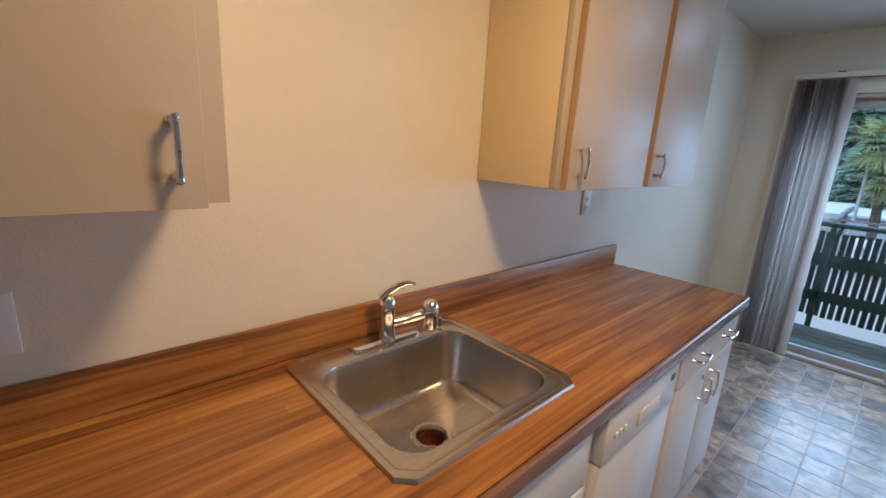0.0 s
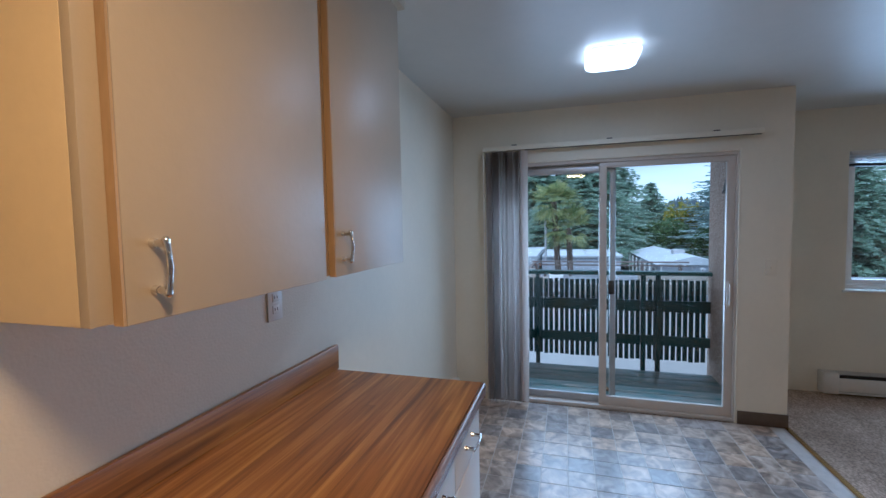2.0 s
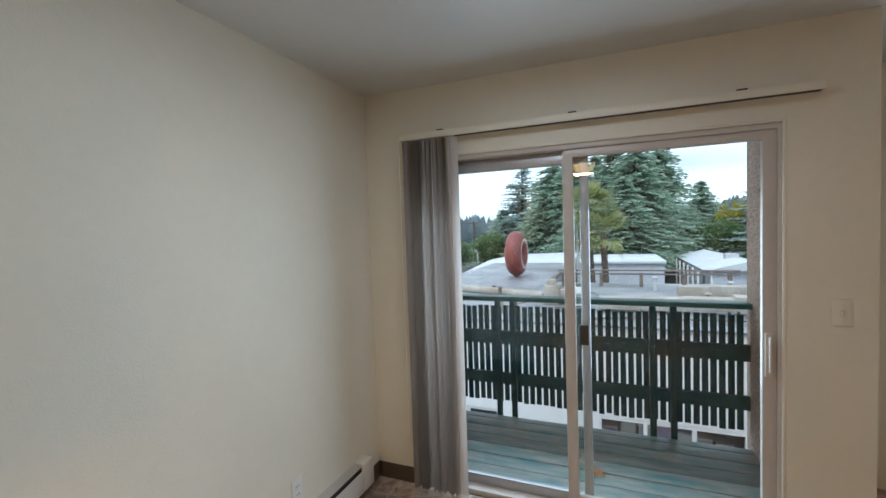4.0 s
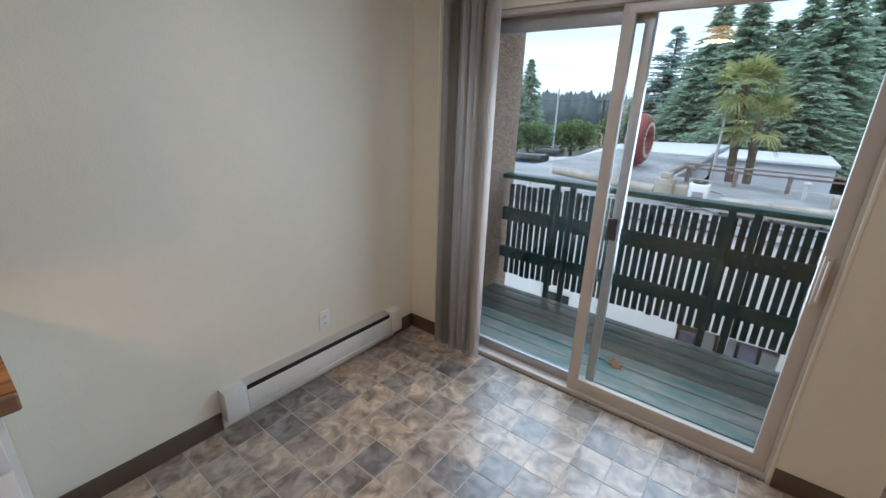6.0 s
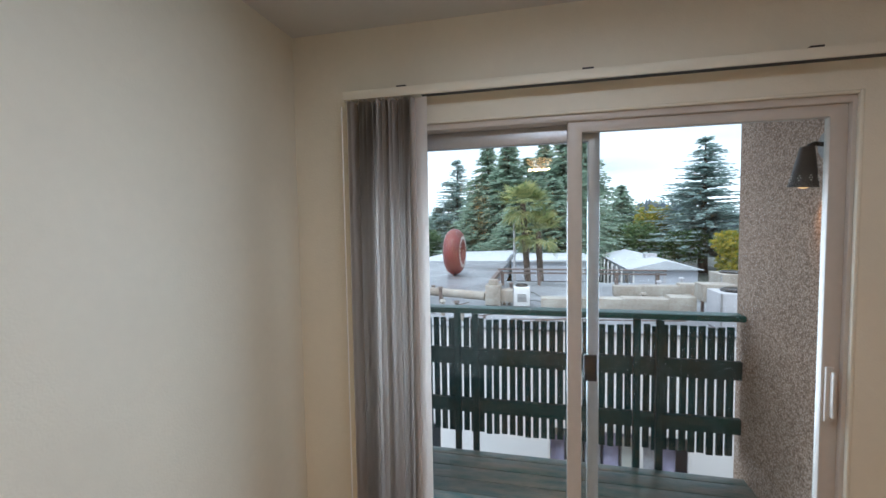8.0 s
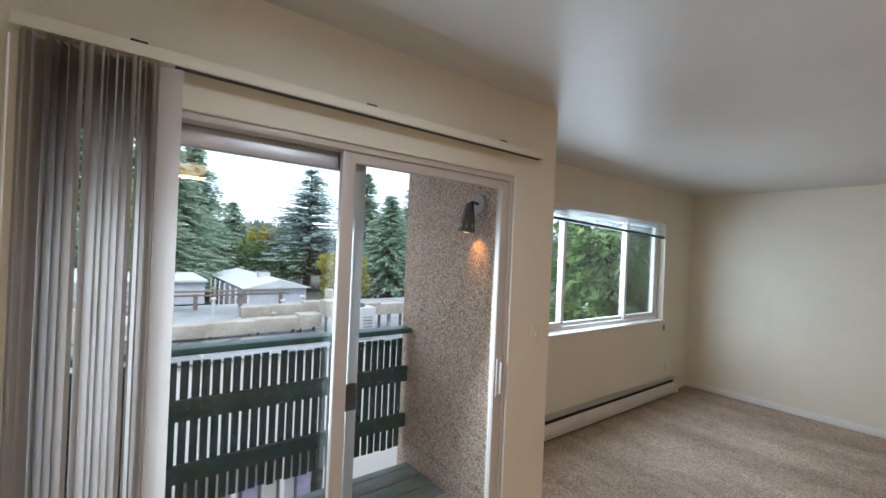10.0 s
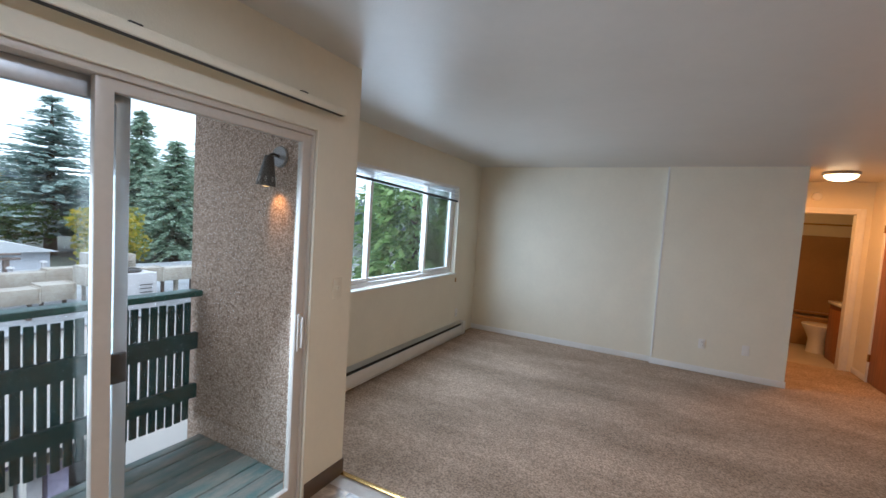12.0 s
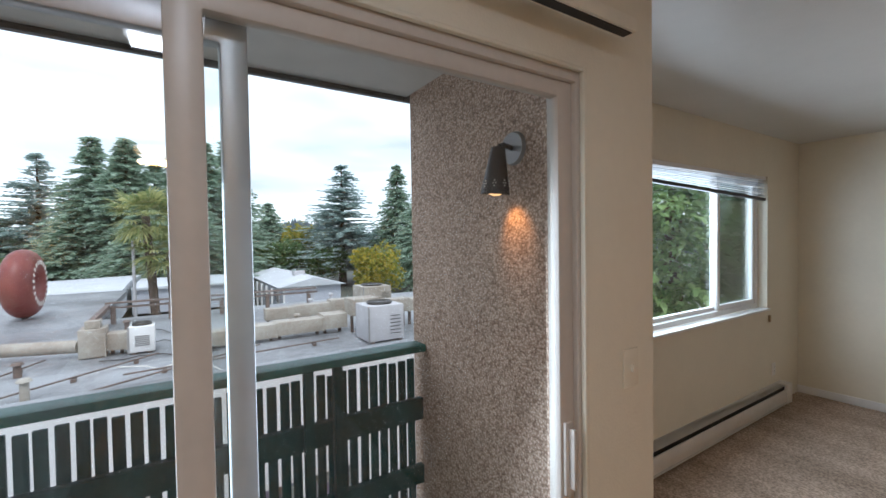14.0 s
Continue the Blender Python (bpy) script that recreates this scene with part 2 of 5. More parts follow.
def carpet_material():
    """Cut pile: speckled tufts over soft vacuum streaks."""
    m = material("brown_carpet", (0.57, 0.45, 0.35), 0.95, scale=1.4, stretch=(0.8, 1.9, 1), spec=0.1, second=(0.34, 0.265, 0.20))
    n, l = m.node_tree.nodes, m.node_tree.links
    b = n["Principled BSDF"]
    streak = b.inputs["Base Color"].links[0].from_socket
    co = n.new("ShaderNodeTexCoord")
    sp = n.new("ShaderNodeTexNoise")
    sp.inputs["Scale"].default_value, sp.inputs["Detail"].default_value = 75, 5
    l.new(co.outputs["Object"], sp.inputs["Vector"])
    r = n.new("ShaderNodeValToRGB")
    r.color_ramp.elements[0].position, r.color_ramp.elements[0].color = 0.36, (0.62, 0.60, 0.58, 1)
    r.color_ramp.elements[1].position, r.color_ramp.elements[1].color = 0.64, (1.2, 1.18, 1.15, 1)
    l.new(sp.outputs["Fac"], r.inputs["Fac"])
    mx = n.new("ShaderNodeMixRGB")
    mx.blend_type = "MULTIPLY"
    mx.inputs["Fac"].default_value = 1.0
    l.new(streak, mx.inputs["Color1"])
    l.new(r.outputs["Color"], mx.inputs["Color2"])
    l.new(mx.outputs["Color"], b.inputs["Base Color"])
    bp = n.new("ShaderNodeBump")
    bp.inputs["Strength"].default_value, bp.inputs["Distance"].default_value = 0.8, 0.012
    l.new(sp.outputs["Fac"], bp.inputs["Height"])
    l.new(bp.outputs["Normal"], b.inputs["Normal"])
    return m


def vane_material():
    """Thin grey-white vinyl that lets some light through."""
    m = material("vinyl_blind", (0.78, 0.74, 0.70), 0.42, spec=0.3, spots=0.04, scale=4, stretch=(1, 1, 0.1))
    n, l = m.node_tree.nodes, m.node_tree.links
    tl = n.new("ShaderNodeBsdfTranslucent")
    tl.inputs["Color"].default_value = (0.80, 0.75, 0.70, 1)
    mx = n.new("ShaderNodeMixShader")
    mx.inputs["Fac"].default_value = 0.5
    l.new(n["Principled BSDF"].outputs["BSDF"], mx.inputs[1])
    l.new(tl.outputs["BSDF"], mx.inputs[2])
    l.new(mx.outputs["Shader"], n["Material Output"].inputs["Surface"])
    return m


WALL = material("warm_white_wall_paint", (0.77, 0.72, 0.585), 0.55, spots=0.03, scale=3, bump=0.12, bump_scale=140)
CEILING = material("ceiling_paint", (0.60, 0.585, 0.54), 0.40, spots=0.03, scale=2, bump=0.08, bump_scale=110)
TRIM = material("white_trim_paint", (0.80, 0.79, 0.76), 0.4, spots=0.04, scale=6)
VINYL_WHITE = material("almond_vinyl_frame", (0.56, 0.51, 0.45), 0.35, spots=0.05, scale=5)
ALUMINIUM = material("grey_aluminium", (0.45, 0.46, 0.47), 0.4, 0.6, spots=0.08)
BROWN_BASE = material("brown_vinyl_cove_base", (0.10, 0.068, 0.045), 0.4, spots=0.15, scale=9)
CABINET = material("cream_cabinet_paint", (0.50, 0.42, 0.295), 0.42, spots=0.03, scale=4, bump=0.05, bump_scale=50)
# yellow-cream sides, with the kitchen lamp's light added to the colour
CABINET_SIDE = material("lamplit_yellow_cream_side", (0.80, 0.645, 0.37), 0.4, spots=0.03, scale=4, bump=0.05, bump_scale=50)
CABINET_EDGE = material("tan_cabinet_edge", (0.46, 0.31, 0.15), 0.4, spots=0.12, scale=12, stretch=(1, 1, 0.2))
WHITE_BASE = material("white_base_cabinet_paint", (0.76, 0.73, 0.67), 0.3, spots=0.03, scale=4)
APPLIANCE = material("white_enamel", (0.78, 0.77, 0.75), 0.22, spots=0.03, scale=3)
DARK = material("dark_gap", (0.02, 0.018, 0.016), 0.6)
COUNTER = butcher_block()
STEEL = material("brushed_steel", (0.56, 0.52, 0.47), 0.26, 1.0, spots=0.08, scale=6, stretch=(0.6, 14, 14), bump=0.03, bump_scale=40)
CHROME = material("chrome", (0.78, 0.77, 0.76), 0.08, 1.0, spots=0.02)
RUST = material("drain_rust", (0.16, 0.05, 0.02), 0.5, 0.3, spots=0.4, scale=30)
PLATE = material("white_plastic_plate", (0.78, 0.76, 0.71), 0.35, spots=0.03)
SLATE = slate_print()
GROUT = material("vinyl_joint", (0.50, 0.46, 0.41), 0.5, spots=0.1, scale=20)
CARPET = carpet_material()
BLIND = vane_material()
GLASS = glass_material()
STUCCO = stucco_material()
FENCE = material("dark_green_fence_paint", (0.003, 0.046, 0.046), 0.5, spec=0.22, spots=0.35, scale=6, bump=0.2, bump_scale=40, stretch=(1, 1, 0.3), rand=0.2)
RAIL_GREEN = material("weathered_green_rail", (0.020, 0.105, 0.088), 0.45, spots=0.4, scale=9, bump=0.2)
DECK = material("worn_green_deck_boards", (0.075, 0.20, 0.205), 0.42, scale=4.2, bump=0.5, bump_scale=26, stretch=(4, 0.9, 1), rand=0.3, second=(0.33, 0.31, 0.275))
SOFFIT = material("soffit_paint", (0.62, 0.60, 0.56), 0.6, spots=0.05)
SHADE = material("brown_grey_lamp_paint", (0.10, 0.088, 0.08), 0.5, 0.3, spots=0.15)
DARK_BRONZE = material("dark_bronze", (0.055, 0.05, 0.045), 0.42, 0.5, spots=0.2)
LAMP_GREY = material("grey_painted_metal", (0.32, 0.31, 0.30), 0.45, 0.2, spots=0.1)
BLACK = material("black_plastic", (0.012, 0.012, 0.012), 0.4)
WOOD_DOOR = material("orange_wood_door", (0.34, 0.13, 0.04), 0.4, spots=0.3, scale=3, stretch=(9, 9, 0.7))
BRASS = material("brass", (0.62, 0.42, 0.16), 0.25, 1.0)
BATH_TILE = material("bath_floor", (0.5, 0.44, 0.36), 0.4, spots=0.1, scale=4)
PORCELAIN = material("porcelain", (0.78, 0.76, 0.72), 0.12, spots=0.02)
SURROUND = material("tan_tub_surround", (0.42, 0.25, 0.10), 0.3, spots=0.08, scale=3)
HEATER = material("heater_enamel", (0.72, 0.69, 0.63), 0.35, spots=0.05, scale=6)
LAMP_WHITE = glow("dining_diffuser", (0.95, 0.98, 1.0), 5.0)
LAMP_WARM = glow("kitchen_diffuser", (1.0, 0.55, 0.2), 5.0)
LAMP_HALL = glow("hall_diffuser", (1.0, 0.72, 0.38), 6.0)
BULB = glow("bulb", (1.0, 0.50, 0.12), 1.6)
ROOF = material("grey_membrane_roof", (0.34, 0.35, 0.365), 0.45, spots=0.3, scale=0.7, bump=0.3, bump_scale=3, second=(0.13, 0.135, 0.14))
ROOF_WHITE = material("white_coated_roof", (0.56, 0.58, 0.60), 0.6, spots=0.12, scale=0.6)
FACADE_WHITE = material("white_facade", (0.78, 0.78, 0.77), 0.6, spots=0.06, scale=0.8)
SIDING = material("pale_blue_grey_siding", (0.48, 0.50, 0.55), 0.6, spots=0.06, scale=1.2)
DUCT = material("cream_duct_metal", (0.46, 0.43, 0.37), 0.5, spots=0.25, scale=1.6, second=(0.27, 0.22, 0.17))
HVAC_GREY = material("grey_unit_metal", (0.50, 0.49, 0.50), 0.5, spots=0.1, scale=3)
TORUS_RED = material("faded_red_paint", (0.20, 0.042, 0.034), 0.45, spots=0.3, scale=1.5)
LETTER = material("cream_letter_paint", (0.75, 0.72, 0.66), 0.5)
ASPHALT = material("asphalt", (0.05, 0.05, 0.052), 0.8, spots=0.3, scale=0.5, bump=0.3)
GROUND = material("ground", (0.07, 0.075, 0.06), 0.9, spots=0.4, scale=0.12)
BARK = material("bark", (0.09, 0.062, 0.045), 0.9, spots=0.4, scale=5, bump=0.8, bump_scale=12)
PALM_BARK = material("palm_bark", (0.11, 0.08, 0.062), 0.9, spots=0.4, scale=6, bump=0.8, bump_scale=14)
DARK_WINDOW = material("dark_window", (0.03, 0.035, 0.04), 0.1)
PIPE = material("weathered_pipe", (0.16, 0.12, 0.10), 0.6, spots=0.3)
SHOP_WALL = material("lavender_grey_paint", (0.62, 0.61, 0.68), 0.6, spots=0.25, scale=2)
SHOP_PURPLE = material("purple_print", (0.50, 0.46, 0.68), 0.4, spots=0.3, scale=6)
SIGN_GREEN = material("street_sign_green", (0.02, 0.22, 0.15), 0.5)
LEAF_DRY = material("dry_leaf", (0.36, 0.17, 0.07), 0.7, spots=0.3, scale=30)
CAR_BLUE = material("blue_car_paint", (0.03, 0.12, 0.35), 0.25, coat=0.5)
CAR_WHITE = material("white_car_paint", (0.7, 0.7, 0.7), 0.25, coat=0.5)


def foliage(name, dark, light):
    m = bpy.data.materials.new(name)
    m.use_nodes = True
    n, l = m.node_tree.nodes, m.node_tree.links
    b = n["Principled BSDF"]
    g = n.new("ShaderNodeNewGeometry")
    r = n.new("ShaderNodeValToRGB")
    r.color_ramp.elements[0].color, r.color_ramp.elements[1].color = (*dark, 1), (*light, 1)
    l.new(g.outputs["Random Per Island"], r.inputs["Fac"])
    l.new(r.outputs["Color"], b.inputs["Base Color"])
    b.inputs["Roughness"].default_value = 0.65
    tl = n.new("ShaderNodeBsdfTranslucent")
    l.new(r.outputs["Color"], tl.inputs["Color"])
    mx = n.new("ShaderNodeMixShader")
    mx.inputs["Fac"].default_value = 0.5
    l.new(b.outputs["BSDF"], mx.inputs[1])
    l.new(tl.outputs["BSDF"], mx.inputs[2])
    l.new(mx.outputs["Shader"], n["Material Output"].inputs["Surface"])
    return m


FIR = foliage("fir_needles", (0.24, 0.33, 0.25), (0.49, 0.61, 0.47))
FIR_BLUE = foliage("blue_fir_needles", (0.27, 0.36, 0.34), (0.51, 0.62, 0.58))
CEDAR = foliage("cedar_sprays", (0.15, 0.29, 0.09), (0.46, 0.64, 0.25))
AUTUMN = foliage("yellowing_leaves", (0.14, 0.20, 0.03), (0.55, 0.42, 0.05))
GREENLEAF = foliage("broad_leaves", (0.08, 0.14, 0.06), (0.20, 0.30, 0.11))
PALM_LEAF = foliage("palm_fronds", (0.16, 0.24, 0.08), (0.56, 0.54, 0.24))
# blue-grey leaves take the place of distance haze
HAZED_WOOD = foliage("far_woods", (0.13, 0.17, 0.20), (0.22, 0.27, 0.28))

# ---- builders ----


def box(bm, x0, x1, y0, y1, z0, z1, bevel=0.0, seg=2):
    r = bmesh.ops.create_cube(bm, size=1.0)
    vs = r["verts"]
    bmesh.ops.scale(bm, vec=(abs(x1 - x0), abs(y1 - y0), abs(z1 - z0)), verts=vs)
    bmesh.ops.translate(bm, vec=((x0 + x1) / 2, (y0 + y1) / 2, (z0 + z1) / 2), verts=vs)
    if bevel:
        es = list({e for v in vs for e in v.link_edges})
        bmesh.ops.bevel(bm, geom=es, offset=bevel, segments=seg, profile=0.5, affect="EDGES", clamp_overlap=True)
    return bm


def boxes(*rows, bevel=0.0):
    bm = bmesh.new()
    for r in rows:
        box(bm, *r, bevel=bevel)
    return bm


def cone(bm, p, q, r0, r1, n=16, caps=True):
    """A cylinder or cone from p to q."""
    p, q = Vector(p), Vector(q)
    d = q - p
    m = Matrix.Translation((p + q) / 2) @ d.to_track_quat("Z", "Y").to_matrix().to_4x4()
    bmesh.ops.create_cone(bm, cap_ends=caps, segments=n, radius1=r0, radius2=r1, depth=d.length, matrix=m)
    return bm


def tube(bm, pts, r, n=10):
    """A round bar along a line of points."""
    for a, b in zip(pts, pts[1:]):
        cone(bm, a, b, r, r, n)
    for p in pts[1:-1]:
        bmesh.ops.create_uvsphere(bm, u_segments=n, v_segments=6, radius=r * 1.02, matrix=Matrix.Translation(p))
    return bm


def lathe(bm, profile, centre, n=28):
    """Turns (radius, z) pairs round a vertical axis."""
    rings = []
    for r, z in profile:
        rings.append([bm.verts.new((centre[0] + r * math.cos(2 * math.pi * i / n), centre[1] + r * math.sin(2 * math.pi * i / n), centre[2] + z)) for i in range(n)])
    for a, b in zip(rings, rings[1:]):
        for i in range(n):
            bm.faces.new((a[i], a[(i + 1) % n], b[(i + 1) % n], b[i]))
    return bm


def mesh_of(name, bm, mat, smooth=True):
    me = bpy.data.meshes.new(name)
    bmesh.ops.recalc_face_normals(bm, faces=bm.faces)
    bm.to_mesh(me)
    bm.free()
    me.materials.append(mat)
    if smooth:
        me.polygons.foreach_set("use_smooth", [True] * len(me.polygons))
        me.set_sharp_from_angle(angle=radians(35))
    return me


def part(name, bm, mat, parent, label="", smooth=True):
    ob = new(name, mesh_of(name, bm, mat, smooth))
    ob.parent = parent
    base = parent
    while base.parent:
        base = base.parent
    if base.type == "EMPTY" and parent is base:
        ob.matrix_parent_inverse = Matrix.Translation(-base.location)
    if label:
        ob["label"] = label
    return ob


def thing(name, at, label, category, group="", kind=""):
    ob = new(name)
    ob.location = at
    ob.empty_display_size = 0.1
    return tagged(ob, label, category, group, kind)


def solid(name, bm, mat, label, category, kind="structure", group="", smooth=True):
    return tagged(new(name, mesh_of(name, bm, mat, smooth)), label, category, group, kind)


def cloud_mesh(name, verts, faces, mat):
    me = bpy.data.meshes.new(name)
    me.from_pydata(verts, [], faces)
    me.materials.append(mat)
    return me


# ---- plan ----
KW = 1.08          # kitchen wall
SX = 4.225         # sliding door wall, room side
SO = 4.345         # sliding door wall, outside
CY = -1.358        # outer corner of the door wall
WX = 5.04          # living room window wall, room side
WO = 5.18
LY = -5.20         # living room end wall
WEST = -2.6

# ---- structure ----
solid("wall_kitchen", boxes((WEST, SO, KW, KW + 0.12, 0, CEIL)), WALL, "smooth cream painted kitchen and dining wall", "wall")
DL, DR, DT = 0.79, -1.045, 2.003
solid("wall_door", boxes((SX, SO, DL, KW, 0, CEIL), (SX, SO, CY, DR, 0, CEIL), (SX, SO, DR, DL, DT, CEIL)), WALL, "cream painted wall round the sliding door", "wall")
solid("wall_return", boxes((SO, WO, CY, -1.292, 0, CEIL)), WALL, "cream painted side wall of the window recess", "wall")
W0, W1, WZ0, WZ1 = -2.09, -4.49, 0.875, 2.05
solid("wall_window", boxes((WX, WO, W0, CY, 0, CEIL), (WX, WO, LY, W1, 0, CEIL), (WX, WO, W1, W0, 0, WZ0), (WX, WO, W1, W0, WZ1, CEIL)), WALL, "cream painted living room window wall", "wall")
solid("wall_living_end", boxes((2.6, WO, LY - 0.12, LY, 0, CEIL), (1.28, 2.6, LY - 0.12, LY + 0.05, 0, CEIL)), WALL, "cream painted end wall with a slight step", "wall")
HY, HX = -6.52, 0.30
solid("wall_hall_side", boxes((1.28, 1.40, HY, LY - 0.12, 0, CEIL)), WALL, "cream painted hall side wall", "wall")
solid("wall_bathroom", boxes((1.10, 1.40, HY - 0.1, HY, 0, CEIL), (HX - 0.1, 0.42, HY - 0.1, HY, 0, CEIL), (0.42, 1.10, HY - 0.1, HY, 2.03, CEIL)), WALL, "cream painted wall with the bathroom doorway", "wall")
solid("wall_hall_door", boxes((HX - 0.1, HX, HY, -6.12, 0, CEIL), (HX - 0.1, HX, -6.12, -5.30, 2.03, CEIL), (HX - 0.1, HX, -5.30, LY, 0, CEIL)), WALL, "cream painted hall wall round a wooden door", "wall")
solid("wall_living_west", boxes((WEST, HX - 0.1, LY - 0.12, LY, 0, CEIL)), WALL, "cream painted living room wall", "wall")
solid("wall_west", boxes((WEST - 0.12, WEST, LY - 0.12, KW + 0.12, 0, CEIL)), WALL, "cream painted wall behind the rooms", "wall")
solid("wall_bath_back", boxes((-0.5, 2.0, -8.75, -8.65, 0, CEIL), (1.4, 1.5, -8.65, HY - 0.1, 0, CEIL), (-0.5, -0.4, -8.65, HY - 0.1, 0, CEIL), (-0.5, HX - 0.1, HY - 0.1, HY - 0.02, 0, CEIL)), WALL, "plain bathroom walls", "wall")
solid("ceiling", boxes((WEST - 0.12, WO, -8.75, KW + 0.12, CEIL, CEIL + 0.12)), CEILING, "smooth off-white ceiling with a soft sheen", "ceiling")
solid("floor_carpet", boxes((WEST, WX, LY, CY, -0.1, 0.004), (0.2, 1.4, HY, LY, -0.1, 0.004)), CARPET, "brown cut-pile carpet with vacuum marks", "carpet")
solid("floor_bathroom", boxes((-0.5, 1.5, -8.65, HY, -0.1, 0.002)), BATH_TILE, "tan bathroom floor", "floor")

# coved base round the dining end
solid("baseboard", boxes((2.21, 2.86, KW - 0.008, KW, 0, 0.10), (4.04, SX, KW - 0.008, KW, 0, 0.10), (SX - 0.008, SX, 0.83, KW - 0.008, 0, 0.10), (SX - 0.008, SX, CY - 0.008, DR - 0.004, 0, 0.10), (SX, SX + 0.02, CY - 0.008, CY, 0, 0.10), bevel=0.003), BROWN_BASE, "dark brown vinyl cove base", "baseboard")
solid("trim_living", boxes((2.6, WX, LY, LY + 0.012, 0, 0.075), (1.27, 2.612, LY + 0.05, LY + 0.062, 0, 0.075), (2.6, 2.612, LY, LY + 0.05, 0, 0.075), (HX, HX + 0.012, HY, -6.12, 0, 0.075), bevel=0.003), TRIM, "white painted baseboard above the carpet", "baseboard")
# window light on the step's edge, drawn as a white strip
solid("trim_lit_edge", boxes((2.585, 2.603, LY + 0.0505, LY + 0.054, 0.08, CEIL - 0.002), (2.6005, 2.604, LY + 0.001, LY + 0.0505, 0.08, CEIL - 0.002)), TRIM, "white strip added for the lit edge of the end wall step", "trim")
solid("trim_threshold", boxes((0.4, SX, CY - 0.018, CY + 0.018, 0.004, 0.010), bevel=0.003), BRASS, "thin brass carpet strip between vinyl and carpet", "floor trim")

# ---- sliding door ----


def frame_ring(x0, x1, y0, y1, z0, z1, low, high, top, bottom, bevel=0.004):
    """One mitred frame in the y-z plane: widths at the low-y, high-y, top and bottom sides."""
    bm = bmesh.new()
    loops = []
    for x, inset in ((x0, 0), (x0, 1), (x1, 1), (x1, 0)):
        a, b, c, d = (y0 + low * inset, y1 - high * inset, z0 + bottom * inset, z1 - top * inset)
        loops.append([bm.verts.new(p) for p in ((x, a, c), (x, b, c), (x, b, d), (x, a, d))])
    for p, q in zip(loops, loops[1:] + loops[:1]):
        for i in range(4):
            bm.faces.new((p[i], p[(i + 1) % 4], q[(i + 1) % 4], q[i]))
    bmesh.ops.bevel(bm, geom=bm.edges[:], offset=bevel, segments=2, profile=0.5, affect="EDGES", clamp_overlap=True)
    return bm


door = thing("door_sliding", (SO, (DL + DR) / 2, 0), "white framed sliding glass door to the balcony, closed", "sliding door", kind="structure")
fr = frame_ring(SX + 0.012, SO, DR, DL, 0, DT, 0.024, 0.035, 0.035, 0.03)
part("door_frame", fr, VINYL_WHITE, door)
cas = boxes((SX - 0.004, SX + 0.0118, DR - 0.002, DR + 0.012, 0, DT + 0.002), (SX - 0.004, SX + 0.0118, DR + 0.012, DL, DT - 0.010, DT + 0.002), bevel=0.0035)
part("corner_bead", cas, WALL, door)


def sash(name, x, ya, yb, z0, z1, s, top, bottom, mat, parent):
    f = frame_ring(x - 0.016, x + 0.016, yb, ya, z0, z1, s, s, top, bottom)
    ob = part(name, f, mat, parent)
    g = part("pane", boxes((x - 0.003, x + 0.003, yb + s - 0.005, ya - s + 0.005, z0 + bottom - 0.005, z1 - top + 0.005)), GLASS, ob, smooth=False)
    g.visible_shadow = False
    return ob


fixed = sash("fixed_panel", 4.318, DL - 0.035, -0.222, 0.03, DT - 0.035, 0.045, 0.07, 0.06, ALUMINIUM, door)
slide = sash("sliding_panel", 4.268, -0.095, DR + 0.024, 0.03, DT - 0.035, 0.055, 0.042, 0.075, VINYL_WHITE, door)
part("latch", boxes((4.286, 4.3015, -0.214, -0.162, 0.925, 1.035), bevel=0.005), BLACK, door, "black plastic latch")
hb = bmesh.new()
box(hb, 4.240, 4.2515, -1.002, -0.974, 0.85, 1.05, bevel=0.004)
box(hb, 4.222, 4.242, -0.998, -0.986, 0.87, 1.035, bevel=0.004)
part("door_handle", hb, VINYL_WHITE, door)

# ---- window ----
win = thing("window_1", (WO, (W0 + W1) / 2, WZ0), "white three-part sliding window over the baseboard heater", "window", kind="structure")
part("window_frame", frame_ring(WX + 0.07, WO, W1, W0, WZ0 + 0.02, WZ1, 0.045, 0.045, 0.045, 0.04), TRIM, win)
part("window_sill", boxes((WX - 0.02, WX + 0.07, W1 - 0.02, W0 + 0.02, WZ0, WZ0 + 0.02), bevel=0.004), TRIM, win)
YA, YB = -2.69, -3.79
sash("left_sash", WX + 0.095, W0 - 0.045, YA - 0.02, WZ0 + 0.06, WZ1 - 0.045, 0.04, 0.04, 0.04, TRIM, win)
sash("middle_pane_frame", WX + 0.125, YA + 0.02, YB - 0.02, WZ0 + 0.06, WZ1 - 0.045, 0.035, 0.03, 0.03, TRIM, win)
SCREEN = glass_material()
SCREEN.name = "insect_screen"
SCREEN.node_tree.nodes["Transparent BSDF"].inputs["Color"].default_value = (0.62, 0.66, 0.66, 1)
scr = part("insect_screen", boxes((WX + 0.118, WX + 0.120, W1 + 0.05, YB - 0.06, WZ0 + 0.07, WZ1 - 0.05)), SCREEN, win, "grey insect screen", smooth=False)
scr.visible_shadow = False
sash("right_sash", WX + 0.095, YB + 0.02, W1 + 0.045, WZ0 + 0.06, WZ1 - 0.045, 0.04, 0.04, 0.04, TRIM, win)

